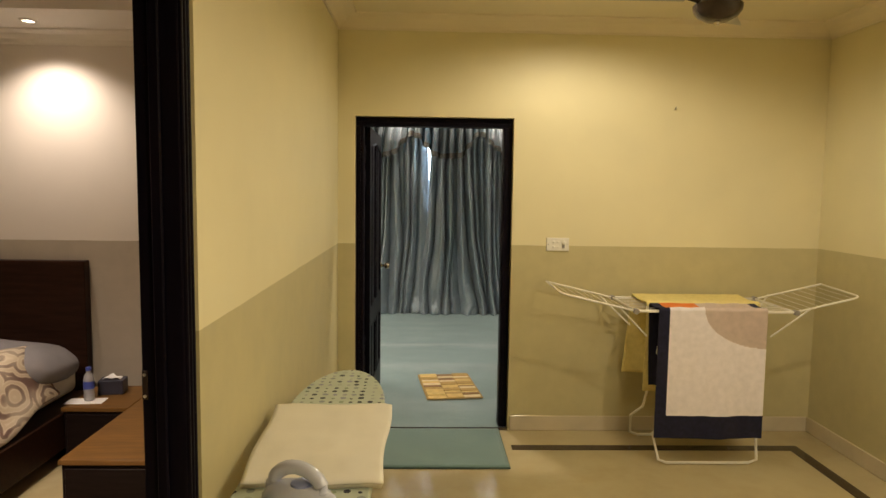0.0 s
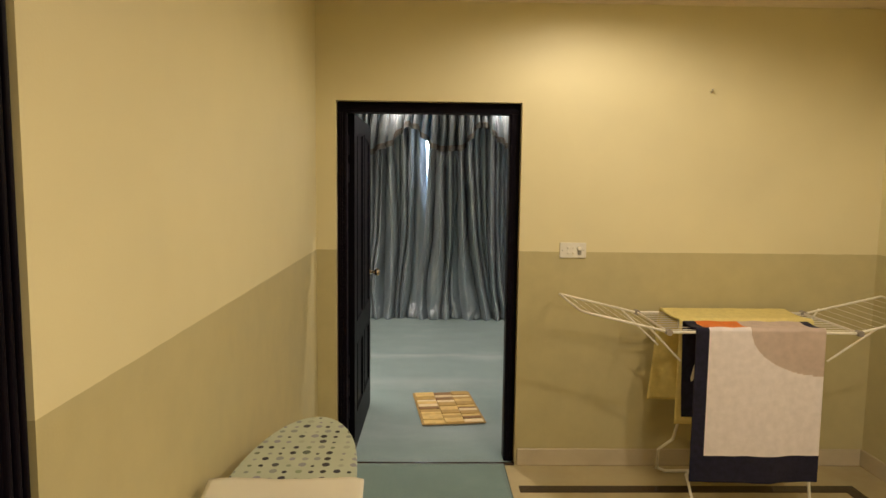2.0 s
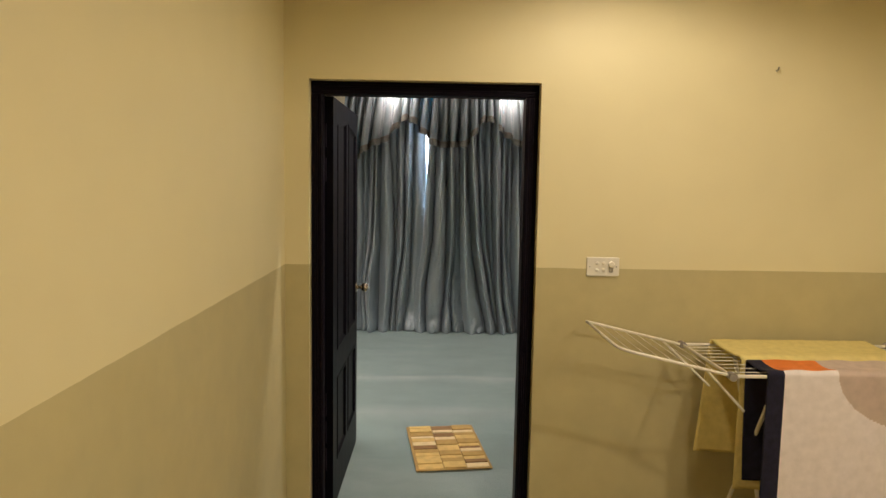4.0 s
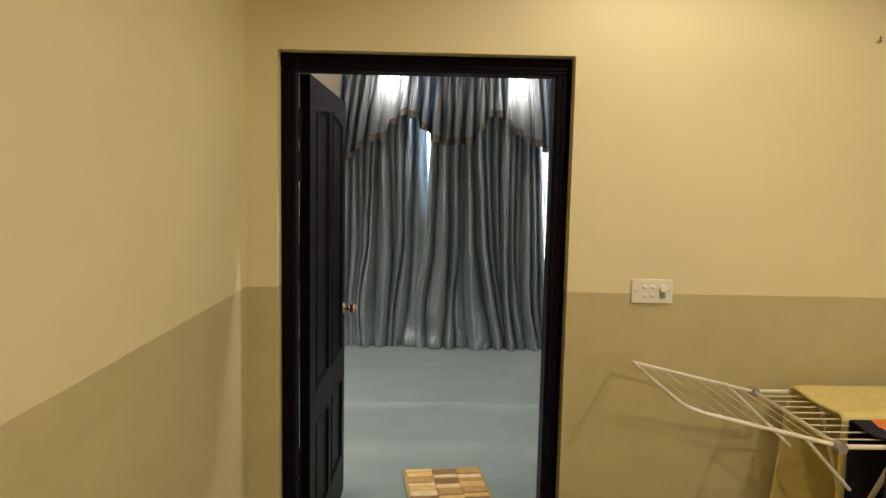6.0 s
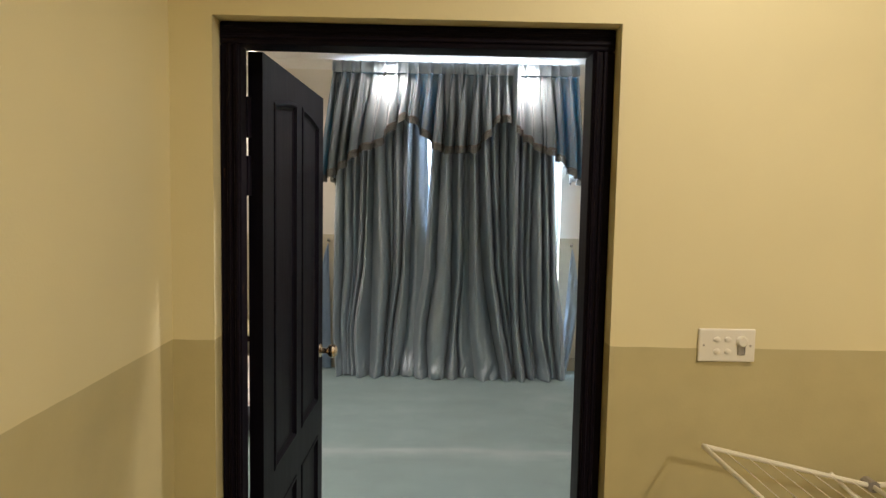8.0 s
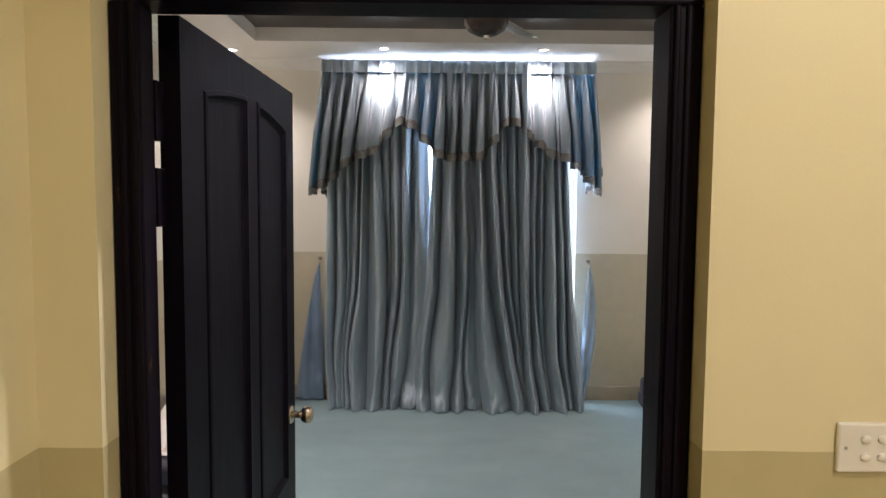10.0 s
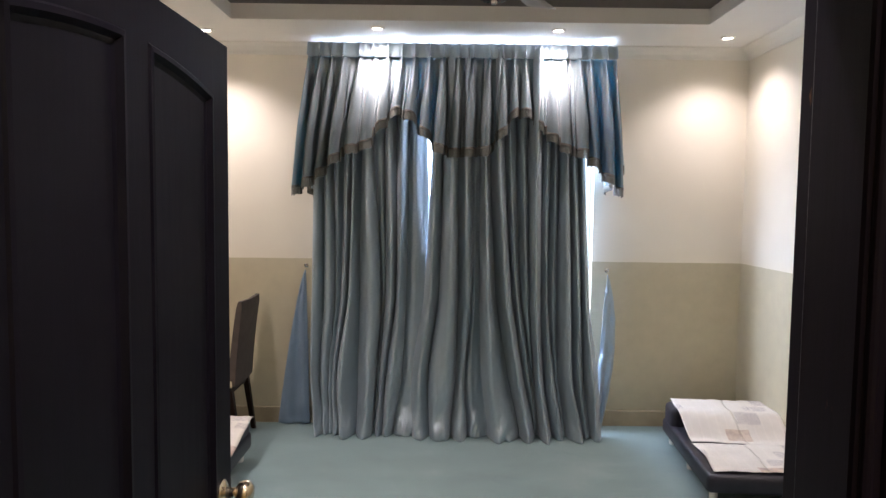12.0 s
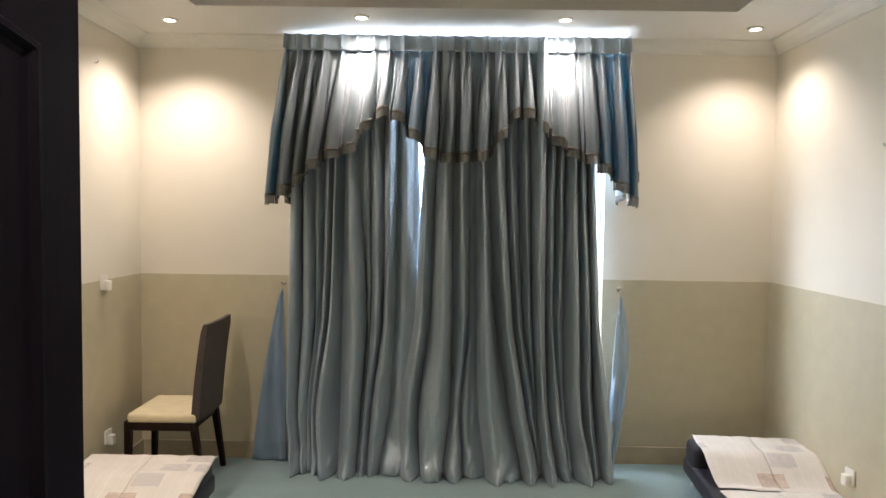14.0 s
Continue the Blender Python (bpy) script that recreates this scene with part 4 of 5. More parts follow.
def tail(name, label, hook, low_in, low_out, mat, mat_label, belly):
    """A loose end of curtain looped behind a wall hook and hanging to the floor."""
    t = thing(name, label, "curtain tieback", "curtain tiebacks")
    bm = empty_bm()
    hx, hz = hook

    def fn(u, v):
        wide = v ** 0.75
        x = hx + (low_in + (low_out - low_in) * u - hx) * wide + belly * u * math.sin(math.pi * v ** 0.8)
        return Vector((x, 9.735 + 0.014 * math.sin(11 * u + 3 * v) * v - 0.02 * v + 0.014 * noise.noise(Vector((u * 2.5, v * 16, hx))), hz - 0.03 + (0.012 - hz + 0.03) * v))
    grid(bm, 30, 40, fn)
    part("cloth", bm, mat, t, mat_label, thick=0.006)
    bm = empty_bm()
    tube(bm, [(hx, YB - 0.001, hz), (hx, YB - 0.05, hz), (hx, YB - 0.06, hz + 0.02)], 0.006, 8)
    lathe(bm, [(0.016, 0.0), (0.016, 0.006), (0.008, 0.008)], 16, pose(hx, YB - 0.0005, hz, 90, 0, 0))
    part("hook", bm, M_CHROME, t, "metal wall hook", smooth=True)
    return t


tail("tieback", "pale blue curtain lining looped over a metal wall hook", (-0.490, 1.235), -0.455, -0.70, M_LINING, "pale blue lining", 0.0)
tail("tieback", "blue-grey curtain end hanging from a metal wall hook", (1.830, 1.222), 1.755, 1.815, M_CURTAIN, "", 0.075)

# ---- hall things ----
# switch plate
sw = thing("switch_plate", "white plastic switch plate with four rockers and a fan dial", "switch", m=pose(1.306, WA0, 1.300))
b = empty_bm(); box(b, -0.077, 0.077, -0.010, 0.0, -0.045, 0.045, 0.004, 2)
part("plate", b, M_SLIP, sw)
for x in (-0.028, 0.002):
    for z in (-0.016, 0.016):
        b = empty_bm(); lathe(b, [(0.0095, 0.0095), (0.0090, 0.0130), (0.0060, 0.0148), (0.0010, 0.0150)], 16, pose(x, 0, z, 90, 0, 0) @ Matrix.Diagonal((1, 0.8, 1, 1)))
        part("rocker", b, M_SLIP, sw, smooth=True)
b = empty_bm(); box(b, 0.028, 0.048, -0.0135, -0.0095, -0.026, 0.024, 0.004, 2)
part("dial_plate", b, M_PLUG, sw, "grey dial backing")
b = empty_bm(); lathe(b, [(0.015, 0.0095), (0.014, 0.020), (0.011, 0.023)], 20, pose(0.038, 0, 0.012, 90, 0, 0))
part("dial", b, M_SLIP, sw, "round fan dial", smooth=True)
for x in (-0.063, 0.063):
    b = empty_bm(); lathe(b, [(0.0035, 0.009), (0.003, 0.0112)], 10, pose(x, 0, 0, 90, 0, 0))
    part("screw", b, M_PLUG, sw, "small dark screw")


def nail(x, y, z, way, label):
    t = thing("nail", label, "nail", "wall nails")
    bm = empty_bm()
    d = Vector(way)
    tube(bm, [Vector((x, y, z)) - d * 0.001, Vector((x, y, z)) + d * 0.020 + Vector((0, 0, 0.004))], 0.0035, 8)
    tube(bm, [Vector((x, y, z)) + d * 0.018 + Vector((0, 0, 0.004)), Vector((x, y, z)) + d * 0.022 + Vector((0, 0, 0.016))], 0.004, 8)
    part("shank", bm, M_STEEL, t)
    return t


nail(2.071, WA0, 2.215, (0, -1, 0), "small steel nail in the cream wall")

# ironing board
BZ = 0.830
board = thing("ironing_board", "ironing board with a dotted pale green cover", "ironing board")


def board_outline():
    half, cx = 0.188, 0.070
    pts = []
    for k in range(25):
        a = math.pi * k / 24
        y = 3.06 + 0.645 * math.sin(a) ** 0.85
        pts.append((cx + half * math.cos(a), y))
    pts += [(cx - half, 2.12), (cx - half + 0.03, 2.07), (cx + half - 0.03, 2.07), (cx + half, 2.12)]
    return pts


b = empty_bm()
o = board_outline()
lo, md, hi = ([b.verts.new((x, y, BZ - 0.030)) for x, y in o], [b.verts.new((x, y, BZ - 0.006)) for x, y in o],
              [b.verts.new((0.075 + (x - 0.075) * 0.97, 2.96 + (y - 2.96) * 0.99, BZ)) for x, y in o])
b.faces.new(lo[::-1]); b.faces.new(hi)
for r0, r1 in ((lo, md), (md, hi)):
    for k in range(len(o)):
        j = (k + 1) % len(o)
        b.faces.new((r0[k], r0[j], r1[j], r1[k]))
part("cover", b, M_DOTS, board, "dotted pale green cover")
for sy in (1, -1):
    for sx in (-0.10, 0.10):
        b = empty_bm()
        tube(b, [(0.075 + sx, 2.90 + sy * 0.42, BZ - 0.03), (0.075 + sx * 1.15, 2.90 - sy * 0.42, 0.02)], 0.011, 10)
        part("leg", b, M_STEEL, board)
    b = empty_bm(); tube(b, [(0.075 - 0.19, 2.90 - sy * 0.42, 0.016), (0.075 + 0.19, 2.90 - sy * 0.42, 0.016)], 0.014, 10)
    part("foot", b, M_JOINT, board)


def fold(u, v, lift):
    x = -0.154 + 0.432 * u + 0.045 * v * (1 - u) + 0.006 * v * u
    y = 3.148 - 0.668 * v
    z = BZ + lift + 0.004 * noise.noise(Vector((u * 6, v * 6, lift * 50)))
    edge = max(sm(0.93, 1.0, u), sm(0.97, 1.0, v), sm(0.93, 1.0, 1 - u))
    return Vector((x + 0.006 * math.sin(7 * v), y + 0.005 * math.sin(9 * u), z - 0.003 * edge))


linen = thing("folded_sheet", "cream cotton sheet folded over the ironing board", "sheet")
for k, lift in enumerate((0.005, 0.013, 0.021)):
    b = empty_bm(); grid(b, 30, 36, lambda u, v: fold(u, v, lift) + Vector((0.003 * k, -0.006 * k, 0)))
    part("layer", b, M_SHEET, linen, thick=0.008)

iron = thing("clothes_iron", "pale blue and white electric iron lying on the sheet", "iron", m=pose(0.098, 2.315, BZ + 0.020, 0, 0, 246))
b = empty_bm()


def iron_ring(z, s, tip):
    pts = []
    for k in range(20):
        a = 2 * math.pi * k / 20
        y = 0.12 * math.cos(a)
        w = 0.055 * math.sin(a) * (1 - 0.62 * max(0.0, (y + 0.02) / 0.14) ** 1.4)
        pts.append(b.verts.new((w * s, y * s * (1 + tip), z)))
    return pts


rr = [iron_ring(z, s, 0.0) for z, s in ((0.0, 0.98), (0.010, 1.0), (0.030, 0.96), (0.055, 0.82), (0.068, 0.55))]
b.faces.new(rr[0][::-1]); b.faces.new(rr[-1])
for a, c in zip(rr, rr[1:]):
    for k in range(20):
        b.faces.new((a[k], a[(k + 1) % 20], c[(k + 1) % 20], c[k]))
part("body", b, M_IRON, iron, smooth=True)
b = empty_bm(); tube(b, [(0, -0.012 - 0.078 * math.cos(math.pi * k / 14), 0.045 + 0.065 * math.sin(math.pi * k / 14)) for k in range(15)], 0.018, 14)
part("handle", b, M_IRON, iron, "pale lilac handle", smooth=True)
b = empty_bm(); lathe(b, [(0.030, 0.060), (0.028, 0.074), (0.02, 0.078)], 20)
part("dial", b, M_IRON2, iron, "blue dial", smooth=True)

# carpet piece before the doorway
run = thing("carpet_runner", "loose piece of teal carpet lying before the doorway", "rug", m=pose(-0.03, 4.525, 0))
b = empty_bm()
grid(b, 30, 20, lambda u, v: Vector((0.955 * u, 0.006 + 0.632 * v, 0.010 + 0.002 * noise.noise(Vector((u * 5, v * 5, 3))))))
part("carpet_sheet", b, M_RUNNER, run, thick=0.012)
# cut edges coloured dark to draw the runner's thin shadow line
b = empty_bm(); tube(b, [(0.0, 0.0, 0.007), (0.955, 0.0, 0.007)], 0.006, 6); tube(b, [(0.957, 0.0, 0.007), (0.957, 0.635, 0.007)], 0.006, 6)
part("edge", b, M_EDGE_SHADE, run, "cut edge coloured dark for its shadow line")

# clothes rack
RZ = 0.952
X0, X1, Y0, Y1 = 1.670, 2.640, 4.585, 5.097
rack = thing("drying_rack", "white wire winged clothes rack hung with towels", "drying rack")
b = empty_bm(); tube(b, [(X0, Y0, RZ), (X1, Y0, RZ), (X1, Y1, RZ), (X0, Y1, RZ)], 0.0075, 8, True)
part("top_frame", b, M_WIRE, rack)
for k in range(1, 9):
    y = Y0 + (Y1 - Y0) * k / 9
    b = empty_bm(); tube(b, [(X0, y, RZ), (X1, y, RZ)], 0.0022, 6)
    part("wire", b, M_WIRE, rack)
for sgn, xa, xb in ((-1, X0, 1.214), (1, X1, 3.075)):
    near, far = (xb - sgn * 0.020, Y0 + 0.016, RZ + 0.096), (xb, Y1 - 0.028, RZ + 0.108)
    bend = Vector(near)
    wing = [Vector((xa, Y0 + 0.01, RZ))]
    for k in range(7):
        a = math.pi / 2 * k / 6
        wing.append(bend + Vector((-sgn * 0.07 * (1 - math.sin(a)), 0.07 * (1 - math.cos(a)), -0.014 * (1 - math.sin(a)))))
    wing += [Vector(far), Vector((xa, Y1 - 0.01, RZ))]
    b = empty_bm(); tube(b, wing, 0.0065, 8)
    w = part("wing", b, M_WIRE, rack)
    for k in range(1, 8):
        t = k / 8
        p = Vector(wing[0]).lerp(Vector(near), t)
        q = Vector(wing[-1]).lerp(Vector(far), t)
        b = empty_bm(); tube(b, [p, q], 0.0013, 5)
        part("wire", b, M_WIRE, w)
    for yy in (Y0, Y1):
        b = empty_bm(); tube(b, [(xa, yy - 0.018, RZ), (xa, yy + 0.018, RZ)], 0.016, 10)
        part("hinge", b, M_JOINT, rack, "grey plastic joint")
        b = empty_bm()
        tube(b, [(xa + sgn * 0.10, yy + 0.01, RZ + 0.025), (xa - sgn * 0.10, yy + (0.09 if yy == Y0 else -0.09), RZ - 0.17)], 0.0055, 8)
        part("strut", b, M_WIRE, rack)
for ya, yb in ((Y0 + 0.02, Y1 - 0.02), (Y1 - 0.02, Y0 + 0.02)):
    dx = 0.20 if ya < yb else 0.23
    b = empty_bm()
    za = RZ
    tube(b, [(X0 + dx, ya, za), (X0 + dx, yb * 0.8 + ya * 0.2, 0.24), (X0 + dx - 0.07, yb * 0.86 + ya * 0.14, 0.17), (X0 + dx - 0.05, yb, 0.03), (X0 + dx, yb, 0.010), (X1 - dx, yb, 0.010), (X1 - dx + 0.05, yb, 0.03), (X1 - dx + 0.07, yb * 0.86 + ya * 0.14, 0.17), (X1 - dx, yb * 0.8 + ya * 0.2, 0.24), (X1 - dx, ya, za)], 0.0085, 10)
    part("leg", b, M_WIRE, rack)


def drape(bm, x0, x1, bar_front, bar_back, z_front, z_back, top, nu, nv, seed, pick=None, skew=0.0, slip=0.02):
    """Cloth hung over bars: up the front, across the top, down the back."""
    lf, lt, lb = top - z_front, bar_back - bar_front, top - z_back
    total = lf + lt + lb

    def fn(u, v):
        s = v * total
        x = x0 + (x1 - x0) * u
        wav = math.sin(7 * u + seed) + 0.5 * math.sin(15 * u + 2 * seed)
        if s < lf:
            h = (lf - s) / lf
            p = Vector((x + skew * h, bar_front - 0.008 + 0.011 * wav * h - 0.012 * h, top - (lf - s)))
        elif s < lf + lt:
            t = (s - lf) / lt
            p = Vector((x, bar_front + (bar_back - bar_front) * t, top + 0.008 - 0.012 * math.sin(3.1416 * t)))
        else:
            h = (s - lf - lt) / lb
            p = Vector((x + slip * h, bar_back + 0.008 + 0.014 * wav * h, top - h * lb))
        p.z += 0.004 * noise.noise(Vector((u * 8, v * 8, seed)))
        return p
    return grid(bm, nu, nv, fn, pick)


def print_zone(u, v):
    front = 0.537
    if u < 0.10 - 0.10 * max(0.0, v - 0.5) or v < 0.095:
        return 0
    if v >= front + 0.109:
        return 0
    if v >= front:
        return 3 if u < 0.42 else (4 if u < 0.93 else 0)
    if ((u - 1.0) / 0.578) ** 2 + ((v - front) / 0.16) ** 2 < 1:
        return 2
    return 1


towel = thing("bath_towel", "navy bath towel with white, beige and orange print", "towel")
b = empty_bm(); drape(b, 1.805, 2.462, Y0 - 0.004, Y0 + 0.16, 0.180, 0.45, RZ + 0.016, 130, 210, 1.0, print_zone, 0.0)
part("cloth", b, [M_NAVY, M_WHITE_T, M_BEIGE_T, M_ORANGE_T, M_BEIGE_T], towel, thick=0.008)
towel2 = thing("hand_towel", "yellow terry towel spread over the back of the rack", "towel")
b = empty_bm(); drape(b, 1.800, 2.520, Y0 + 0.205, Y1 - 0.008, 0.41, 0.44, RZ + 0.020, 50, 80, 3.0, None, -0.01, -0.05)
part("cloth", b, M_YELLOW_T, towel2, thick=0.007)

# ---- leather mat in the far room ----
mat = thing("door_mat", "patchwork mat of tan and brown leather strips on carpet", "mat", m=pose(0.620, 6.170, 0.010, 0, 0, 6.8))
MW, ML = 0.452, 0.695
b = empty_bm(); box(b, -MW / 2, MW / 2, -ML / 2, ML / 2, 0.0, 0.006, 0.002, 1)
part("backing", b, M_MATBASE, mat)
edges = [-0.212, -0.062, 0.075, 0.212]
rg = random.Random(5)
for c in range(3):
    rows = (6, 5, 6)[c]
    lines = [-ML / 2 + 0.012] + [-ML / 2 + 0.012 + (ML - 0.024) * (r + rg.uniform(-0.18, 0.18)) / rows for r in range(1, rows)] + [ML / 2 - 0.012]
    for y0, y1 in zip(lines, lines[1:]):
        half = y0 + (y1 - y0) * rg.uniform(0.35, 0.6)
        for a0, a1 in ((y0, half), (half, y1)):
            b = empty_bm(); box(b, edges[c] + 0.002, edges[c + 1] - 0.002, a0 + 0.002, a1 - 0.003, 0.004, 0.010 + 0.006 * rg.random(), 0.002, 1)
            part("strip", b, rg.choices(M_STRIPS, (3, 5, 4, 0) if a0 == y0 else (5, 2, 0, 3))[0], mat)


# ---- far room things ----
def low_bench(m, w, d, h, hump, label):
    """A low seat on short feet; its own x runs across it, its y away from the doorway."""
    t = thing("low_bench", label, "bench", "covered low benches", m)
    bm = empty_bm(); box(bm, 0, w, 0, d, 0.075, h - 0.02, 0.03, 3)
    part("seat", bm, M_BLACK, t, smooth=True)
    bm = empty_bm(); box(bm, 0.01, w - 0.01, d - 0.24, d - 0.01, h - 0.06, h + hump - 0.02, 0.04, 4)
    part("bolster", bm, M_BLACK, t, smooth=True)
    for x in (0.06, w - 0.06):
        for y in (0.08, d / 2, d - 0.08):
            bm = empty_bm(); lathe(bm, [(0.018, 0.006), (0.024, 0.012), (0.024, 0.07), (0.03, 0.085)], 16, pose(x, y, 0))
            part("foot", bm, M_SLIP, t, "short white foot", smooth=True)
    return t


def newspaper(m, x0, x1, y0, y1, h, seed, label="opened newspaper sheet lying over a low bench", front=0.0):
    """A sheet over a bench in the bench's own axes; h(x, y) is the height that carries it, its edges hang a little."""
    t = thing("newspaper", label, "newspaper", "newspapers", m @ pose((x0 + x1) / 2, (y0 + y1) / 2, 0))
    cx, cy = (x0 + x1) / 2, (y0 + y1) / 2
    bm = empty_bm()

    def fn(u, v):
        x, y = x0 + (x1 - x0) * u + 0.012 * math.sin(5 * v + seed), y0 + (y1 - y0) * v + 0.012 * math.sin(4 * u + seed)
        z = h(x, y) + 0.006 + 0.010 * abs(noise.noise(Vector((u * 3 + seed, v * 3, seed)))) + 0.006 * abs(noise.noise(Vector((u * 9, v * 9 + seed, 1))))
        return Vector((x - cx, y - cy, z))
    crease = 0.5 + 0.03 * math.sin(seed)
    grid(bm, 22, 40, lambda u, v: fn(u * crease, v) - Vector((0, 0, 0.004 * sm(0.85, 1.0, u))))
    part("page", bm, M_NEWS, t, thick=0.0012)
    bm = empty_bm()
    grid(bm, 22, 40, lambda u, v: fn(crease + u * (1 - crease), v) - Vector((0, 0, 0.004 * sm(0.85, 1.0, 1 - u))))
    part("page", bm, M_NEWS, t, thick=0.0012)
    return t


def bench_height(w, d, h, hump):
    def f(x, y):
        z = h - 0.02 + hump * sm(d - 0.52, d - 0.26, y)
        out = max(0.0, -x, x - w, -y, y - d)
        return z - 0.45 * out
    return f


BM = pose(2.095, 8.37, 0, 0, 0, -5)
low_bench(BM, 0.70, 1.09, 0.205, 0.125, "low black bench covered with newspaper beside the wall")
bh = bench_height(0.70, 1.09, 0.205, 0.125)
newspaper(BM, 0.05, 0.725, 0.535, 1.12, bh, 2)
newspaper(BM, 0.055, 0.735, 0.045, 0.505, lambda x, y: bh(x, y) + 0.004, 5)
BM2 = pose(-1.44, 7.78, 0, 0, 0, 0)
low_bench(BM2, 0.74, 1.24, 0.215, 0.085, "low black bench covered with newspaper beside the chair")
bh2 = bench_height(0.74, 1.24, 0.215, 0.085)
newspaper(BM2, 0.02, 0.755, 0.70, 1.27, bh2, 12)
newspaper(BM2, 0.0, 0.74, 0.15, 0.74, lambda x, y: bh2(x, y) + 0.004, 15)

# dining chair
ch = thing("dining_chair", "dark wooden dining chair with a cream padded seat", "chair", m=pose(-0.912, 9.435, 0, 0, 0, 0))
# seat front points along -x
b = empty_bm(); box(b, -0.41, 0.02, -0.225, 0.225, 0.415, 0.475, 0.022, 4)
part("seat", b, M_SEAT, ch, "cream padded seat", smooth=True)
b = empty_bm(); box(b, -0.43, 0.0, -0.215, 0.215, 0.365, 0.414, 0.004, 1)
part("apron", b, M_LEG, ch)


def back_slab(u, v):
    z = 0.43 + 0.60 * v
    lean = 0.040 * v + 0.028 * v * v
    return lean, z


b = empty_bm()
ring = []
for k in range(13):
    v = k / 12
    lean, z = back_slab(0, v)
    w = 0.215 + 0.008 * v
    tk = (0.050 - 0.010 * v) if v < 0.97 else 0.024
    ring.append([b.verts.new((lean + dx, dy, z)) for dx, dy in ((-tk / 2 + 0.01, -w), (tk / 2 + 0.01, -w), (tk / 2 + 0.022, -w * 0.5), (tk / 2 + 0.026, 0), (tk / 2 + 0.022, w * 0.5), (tk / 2 + 0.01, w), (-tk / 2 + 0.01, w), (-tk / 2 + 0.018, w * 0.5), (-tk / 2 + 0.022, 0), (-tk / 2 + 0.018, -w * 0.5))])
for a, c in zip(ring, ring[1:]):
    for k in range(10):
        b.faces.new((a[k], a[(k + 1) % 10], c[(k + 1) % 10], c[k]))
b.faces.new(ring[0][::-1]); b.faces.new(ring[-1])
part("backrest", b, M_CHAIRBACK, ch, "dark upholstered backrest", smooth=True)
for sx, sy, dx in ((-0.41, -0.19, -0.01), (-0.41, 0.19, -0.01), (-0.01, -0.19, 0.06), (-0.01, 0.19, 0.06)):
    b = empty_bm()
    g = bmesh.ops.create_cube(b, size=1)
    for v in g["verts"]:
        up = v.co.z > 0
        wdt = 0.042 if up else 0.030
        v.co = Vector((sx + v.co.x * wdt + (0 if up else dx), sy + v.co.y * wdt, 0.42 if up else 0.0))
    part("leg", b, M_LEG, ch)


def socket(m, label, plug):
    t = thing("wall_socket", label, "socket", "wall sockets", m)
    bm = empty_bm(); box(bm, -0.043, 0.043, -0.010, 0.0, -0.043, 0.043, 0.004, 2)
    part("plate", bm, M_SLIP, t)
    if plug:
        bm = empty_bm(); box(bm, -0.022, 0.022, -0.045, -0.0095, -0.05, 0.012, 0.006, 2)
        part("plug", bm, M_SLIP, t, "white plug")
    else:
        for x, z in ((-0.012, -0.008), (0.012, -0.008), (0, 0.014)):
            bm = empty_bm(); box(bm, x - 0.003, x + 0.003, -0.0115, -0.0095, z - 0.005, z + 0.005)
            part("slot", bm, M_HOLE, t)
    return t


socket(pose(RX0, 9.27, 1.275, 0, 0, 90), "white wall socket with a plug at the edge of the dado", True)
socket(pose(RX0, 9.30, 0.30, 0, 0, 90), "white wall socket with a plug low on the wall", True)
socket(pose(RX1, 8.78, 0.32, 0, 0, -90), "white wall socket with a plug low on the wall", True)
nail(RX0, 9.20, 2.60, (1, 0, 0), "small dark hook in the wall")
nail(RX1, 8.60, 2.10, (-1, 0, 0), "small steel nail in the wall")

# ---- bedroom things ----
bed = thing("bed", "dark walnut bed with a tall headboard and paisley duvet", "bed")
b = empty_bm(); box(b, -3.65, -1.825, 5.085, 5.16, 0.02, 1.16, 0.006, 2)
part("headboard", b, M_HEAD, bed, "tall dark walnut headboard")
b = empty_bm(); box(b, -3.60, -1.74, 2.95, 5.08, 0.08, 0.30, 0.008, 2)
part("base", b, M_HEAD, bed)
b = empty_bm(); box(b, -3.55, -1.88, 3.0, 5.07, 0.30, 0.50, 0.05, 4)
part("mattress", b, M_SHEET, bed, smooth=True)
for x in (-3.5, -1.76):
    for y in (3.05, 4.95):
        b = empty_bm(); box(b, x - 0.04, x + 0.04, y - 0.04, y + 0.04, 0.0, 0.08)
        part("leg", b, M_HEAD, bed)


def duvet_fn(u, v):
    x = -3.62 + 1.86 * u
    y = 2.90 + 1.72 * v
    e = max(sm(0.90, 1.0, u), sm(0.0, 1.0, (0.08 - v) / 0.08))
    z = 0.585 + 0.035 * noise.noise(Vector((x * 2.5, y * 2.5, 1))) + 0.10 * sm(0.70, 0.95, v)
    return Vector((x, y, z - 0.27 * e))


duv = thing("duvet", "brown and cream paisley duvet spread on the bed", "duvet")
b = empty_bm(); grid(b, 50, 50, duvet_fn)
part("cloth", b, M_DUVET, duv, thick=0.03)


def cushion(name, label, c, size, mat, m):
    t = thing(name, label, "pillow", "bed pillows", m)
    bm = empty_bm()
    g = bmesh.ops.create_uvsphere(bm, u_segments=32, v_segments=18, radius=1)
    for v in g["verts"]:
        x, y, z = v.co
        sx = math.copysign(abs(x) ** 0.55, x)
        sy = math.copysign(abs(y) ** 0.55, y)
        v.co = Vector((sx * size[0], sy * size[1], z * size[2] * (1 - 0.35 * max(abs(sx), abs(sy)) ** 3) + 0.012 * noise.noise(v.co * 2)))
    part("case", bm, mat, t, smooth=True)
    return t


cushion("pillow", "plump grey pillow leaning at the headboard", None, (0.36, 0.26, 0.14), M_PILLOW, pose(-2.10, 4.70, 0.575, -8, 5, 2))
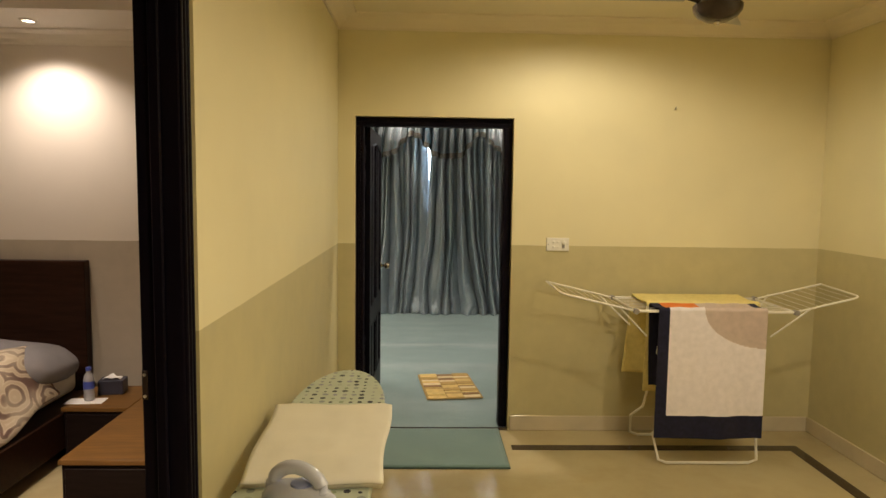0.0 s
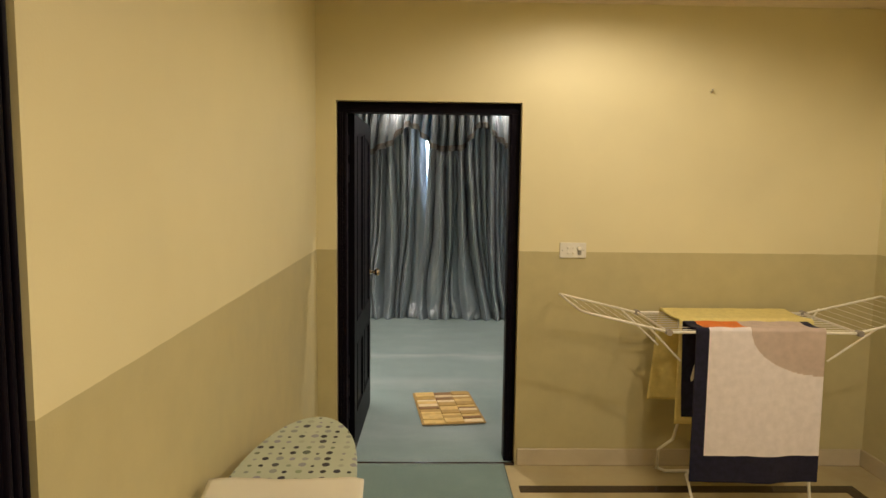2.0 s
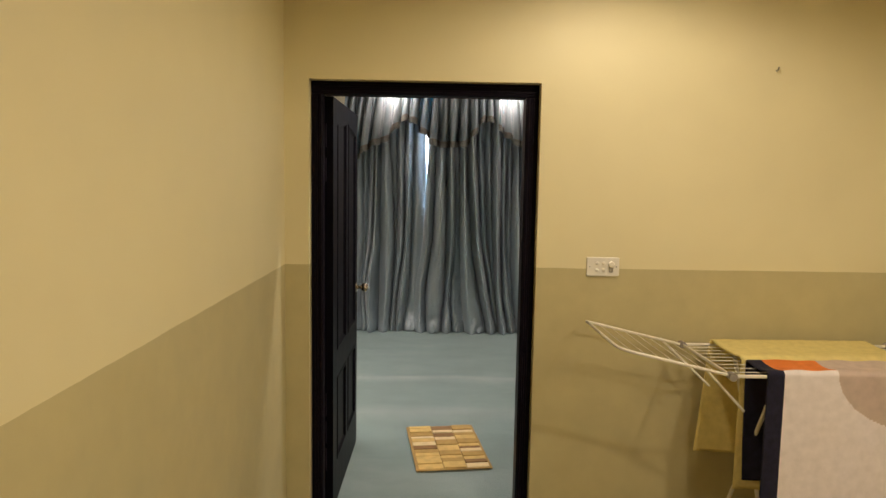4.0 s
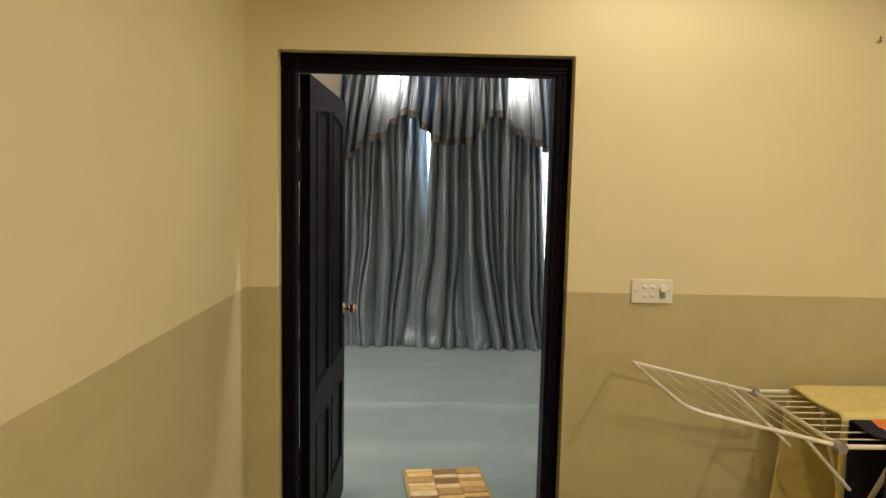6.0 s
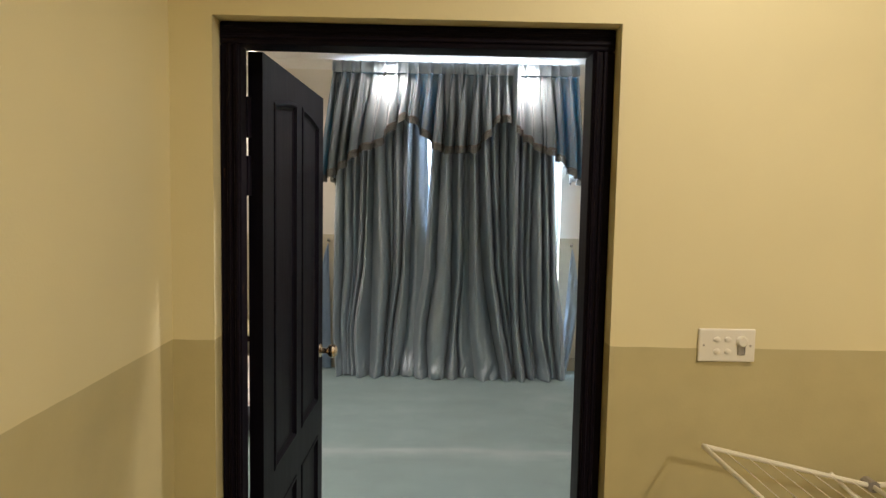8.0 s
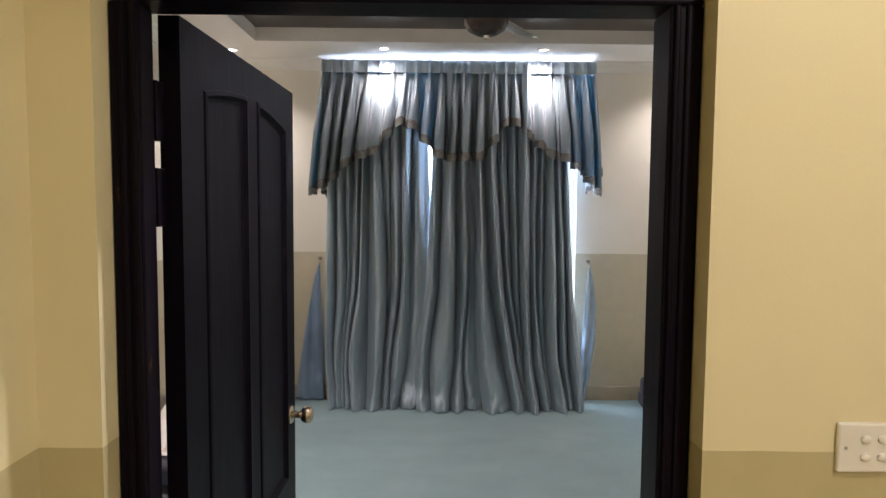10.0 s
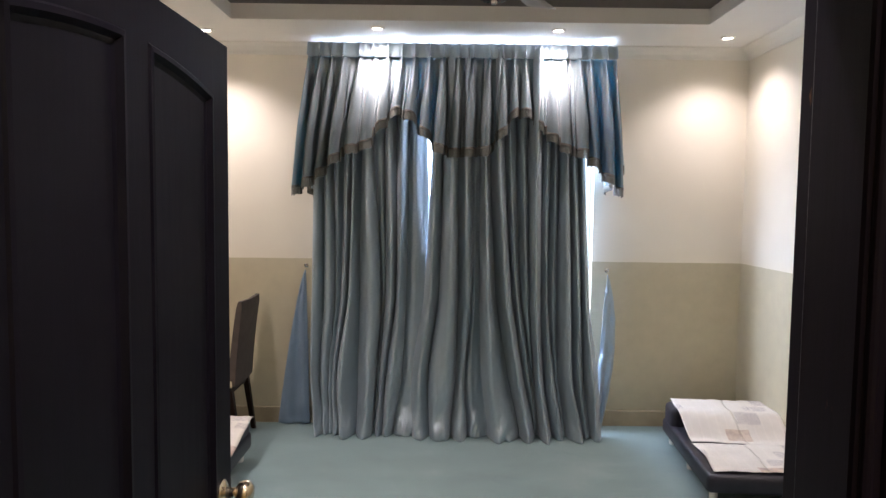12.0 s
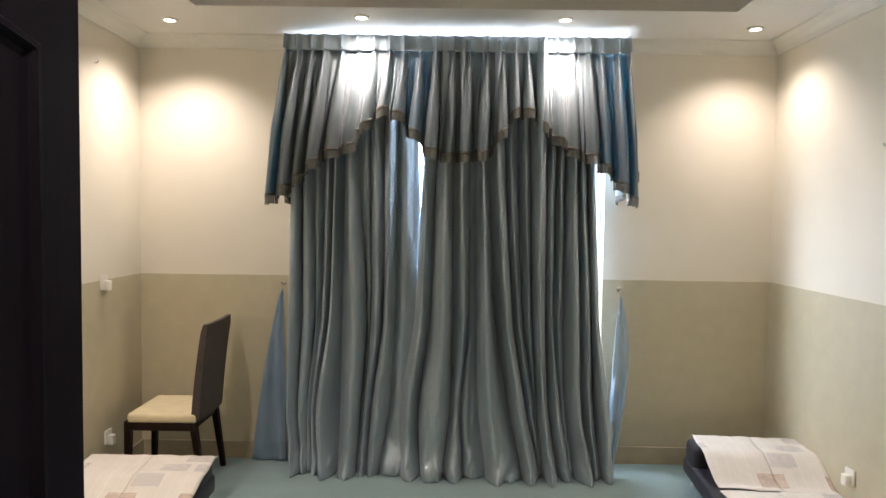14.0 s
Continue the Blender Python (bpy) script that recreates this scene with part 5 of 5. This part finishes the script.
cushion("pillow", "plump grey pillow leaning at the headboard", None, (0.36, 0.24, 0.11), M_PILLOW, pose(-2.95, 4.62, 0.60, -10, 0, -3))

NZ = 0.34


def low_cabinet(name, label, x0, x1, y0, y1):
    t = thing(name, label, "cabinet")
    bm = empty_bm(); box(bm, x0 + 0.012, x1 - 0.012, y0 + 0.012, y1, 0.0, NZ - 0.026, 0.003, 1)
    part("body", bm, M_BODY, t)
    bm = empty_bm(); box(bm, x0, x1, y0, y1, NZ - 0.025, NZ, 0.004, 2)
    part("top", bm, M_TOP, t, "polished brown wooden top")
    bm = empty_bm(); box(bm, x0 + 0.03, x1 - 0.03, y0 + 0.002, y0 + 0.012, 0.04, NZ - 0.045, 0.002, 1)
    part("drawer_front", bm, M_BODY, t)
    return t


low_cabinet("nightstand", "low dark nightstand with a brown wooden top", -1.745, -1.352, 4.60, 5.05)
low_cabinet("low_cabinet", "low dark cabinet with a polished brown top", -1.348, -0.50, 3.83, 5.05)

bottle = thing("water_bottle", "small clear plastic water bottle with a blue label", "bottle", m=pose(-1.645, 4.74, NZ + 0.002))
b = empty_bm(); lathe(b, [(0.028, 0.0), (0.031, 0.006), (0.031, 0.13), (0.026, 0.155), (0.013, 0.178), (0.013, 0.186)], 24)
part("bottle_body", b, M_PET, bottle, smooth=True)
b = empty_bm(); lathe(b, [(0.0318, 0.075), (0.0318, 0.120)], 24)
part("label_band", b, M_BLUECAP, bottle, "blue and white paper label", smooth=True)
b = empty_bm(); lathe(b, [(0.016, 0.186), (0.016, 0.205), (0.013, 0.207)], 20)
part("cap", b, M_BLUECAP, bottle, "blue cap", smooth=True)
b = empty_bm(); box(b, -0.11, 0.11, -0.055, 0.055, 0.0, 0.0018)
pp = part("paper", b, M_PAPERW, None, m=pose(-1.655, 4.72, NZ + 0.0005, 0, 0, 4))
tagged(pp, "white paper lying under the bottle", "paper")
tis = thing("tissue_box", "black tissue box with white tissue pulled up", "tissue box", m=pose(-1.575, 4.90, NZ + 0.0005, 0, 0, 8))
b = empty_bm(); box(b, -0.075, 0.075, -0.055, 0.055, 0.0, 0.09, 0.004, 2)
part("box", b, M_TISSUE, tis)
b = empty_bm(); grid(b, 12, 12, lambda u, v: Vector(((u - 0.5) * 0.11, (v - 0.5) * 0.06, 0.093 + 0.03 * (1 - abs(2 * u - 1)) * (0.6 + 0.4 * math.sin(9 * u + 5 * v)))))
part("tissue", b, M_PAPERW, tis, "white tissue", thick=0.001)
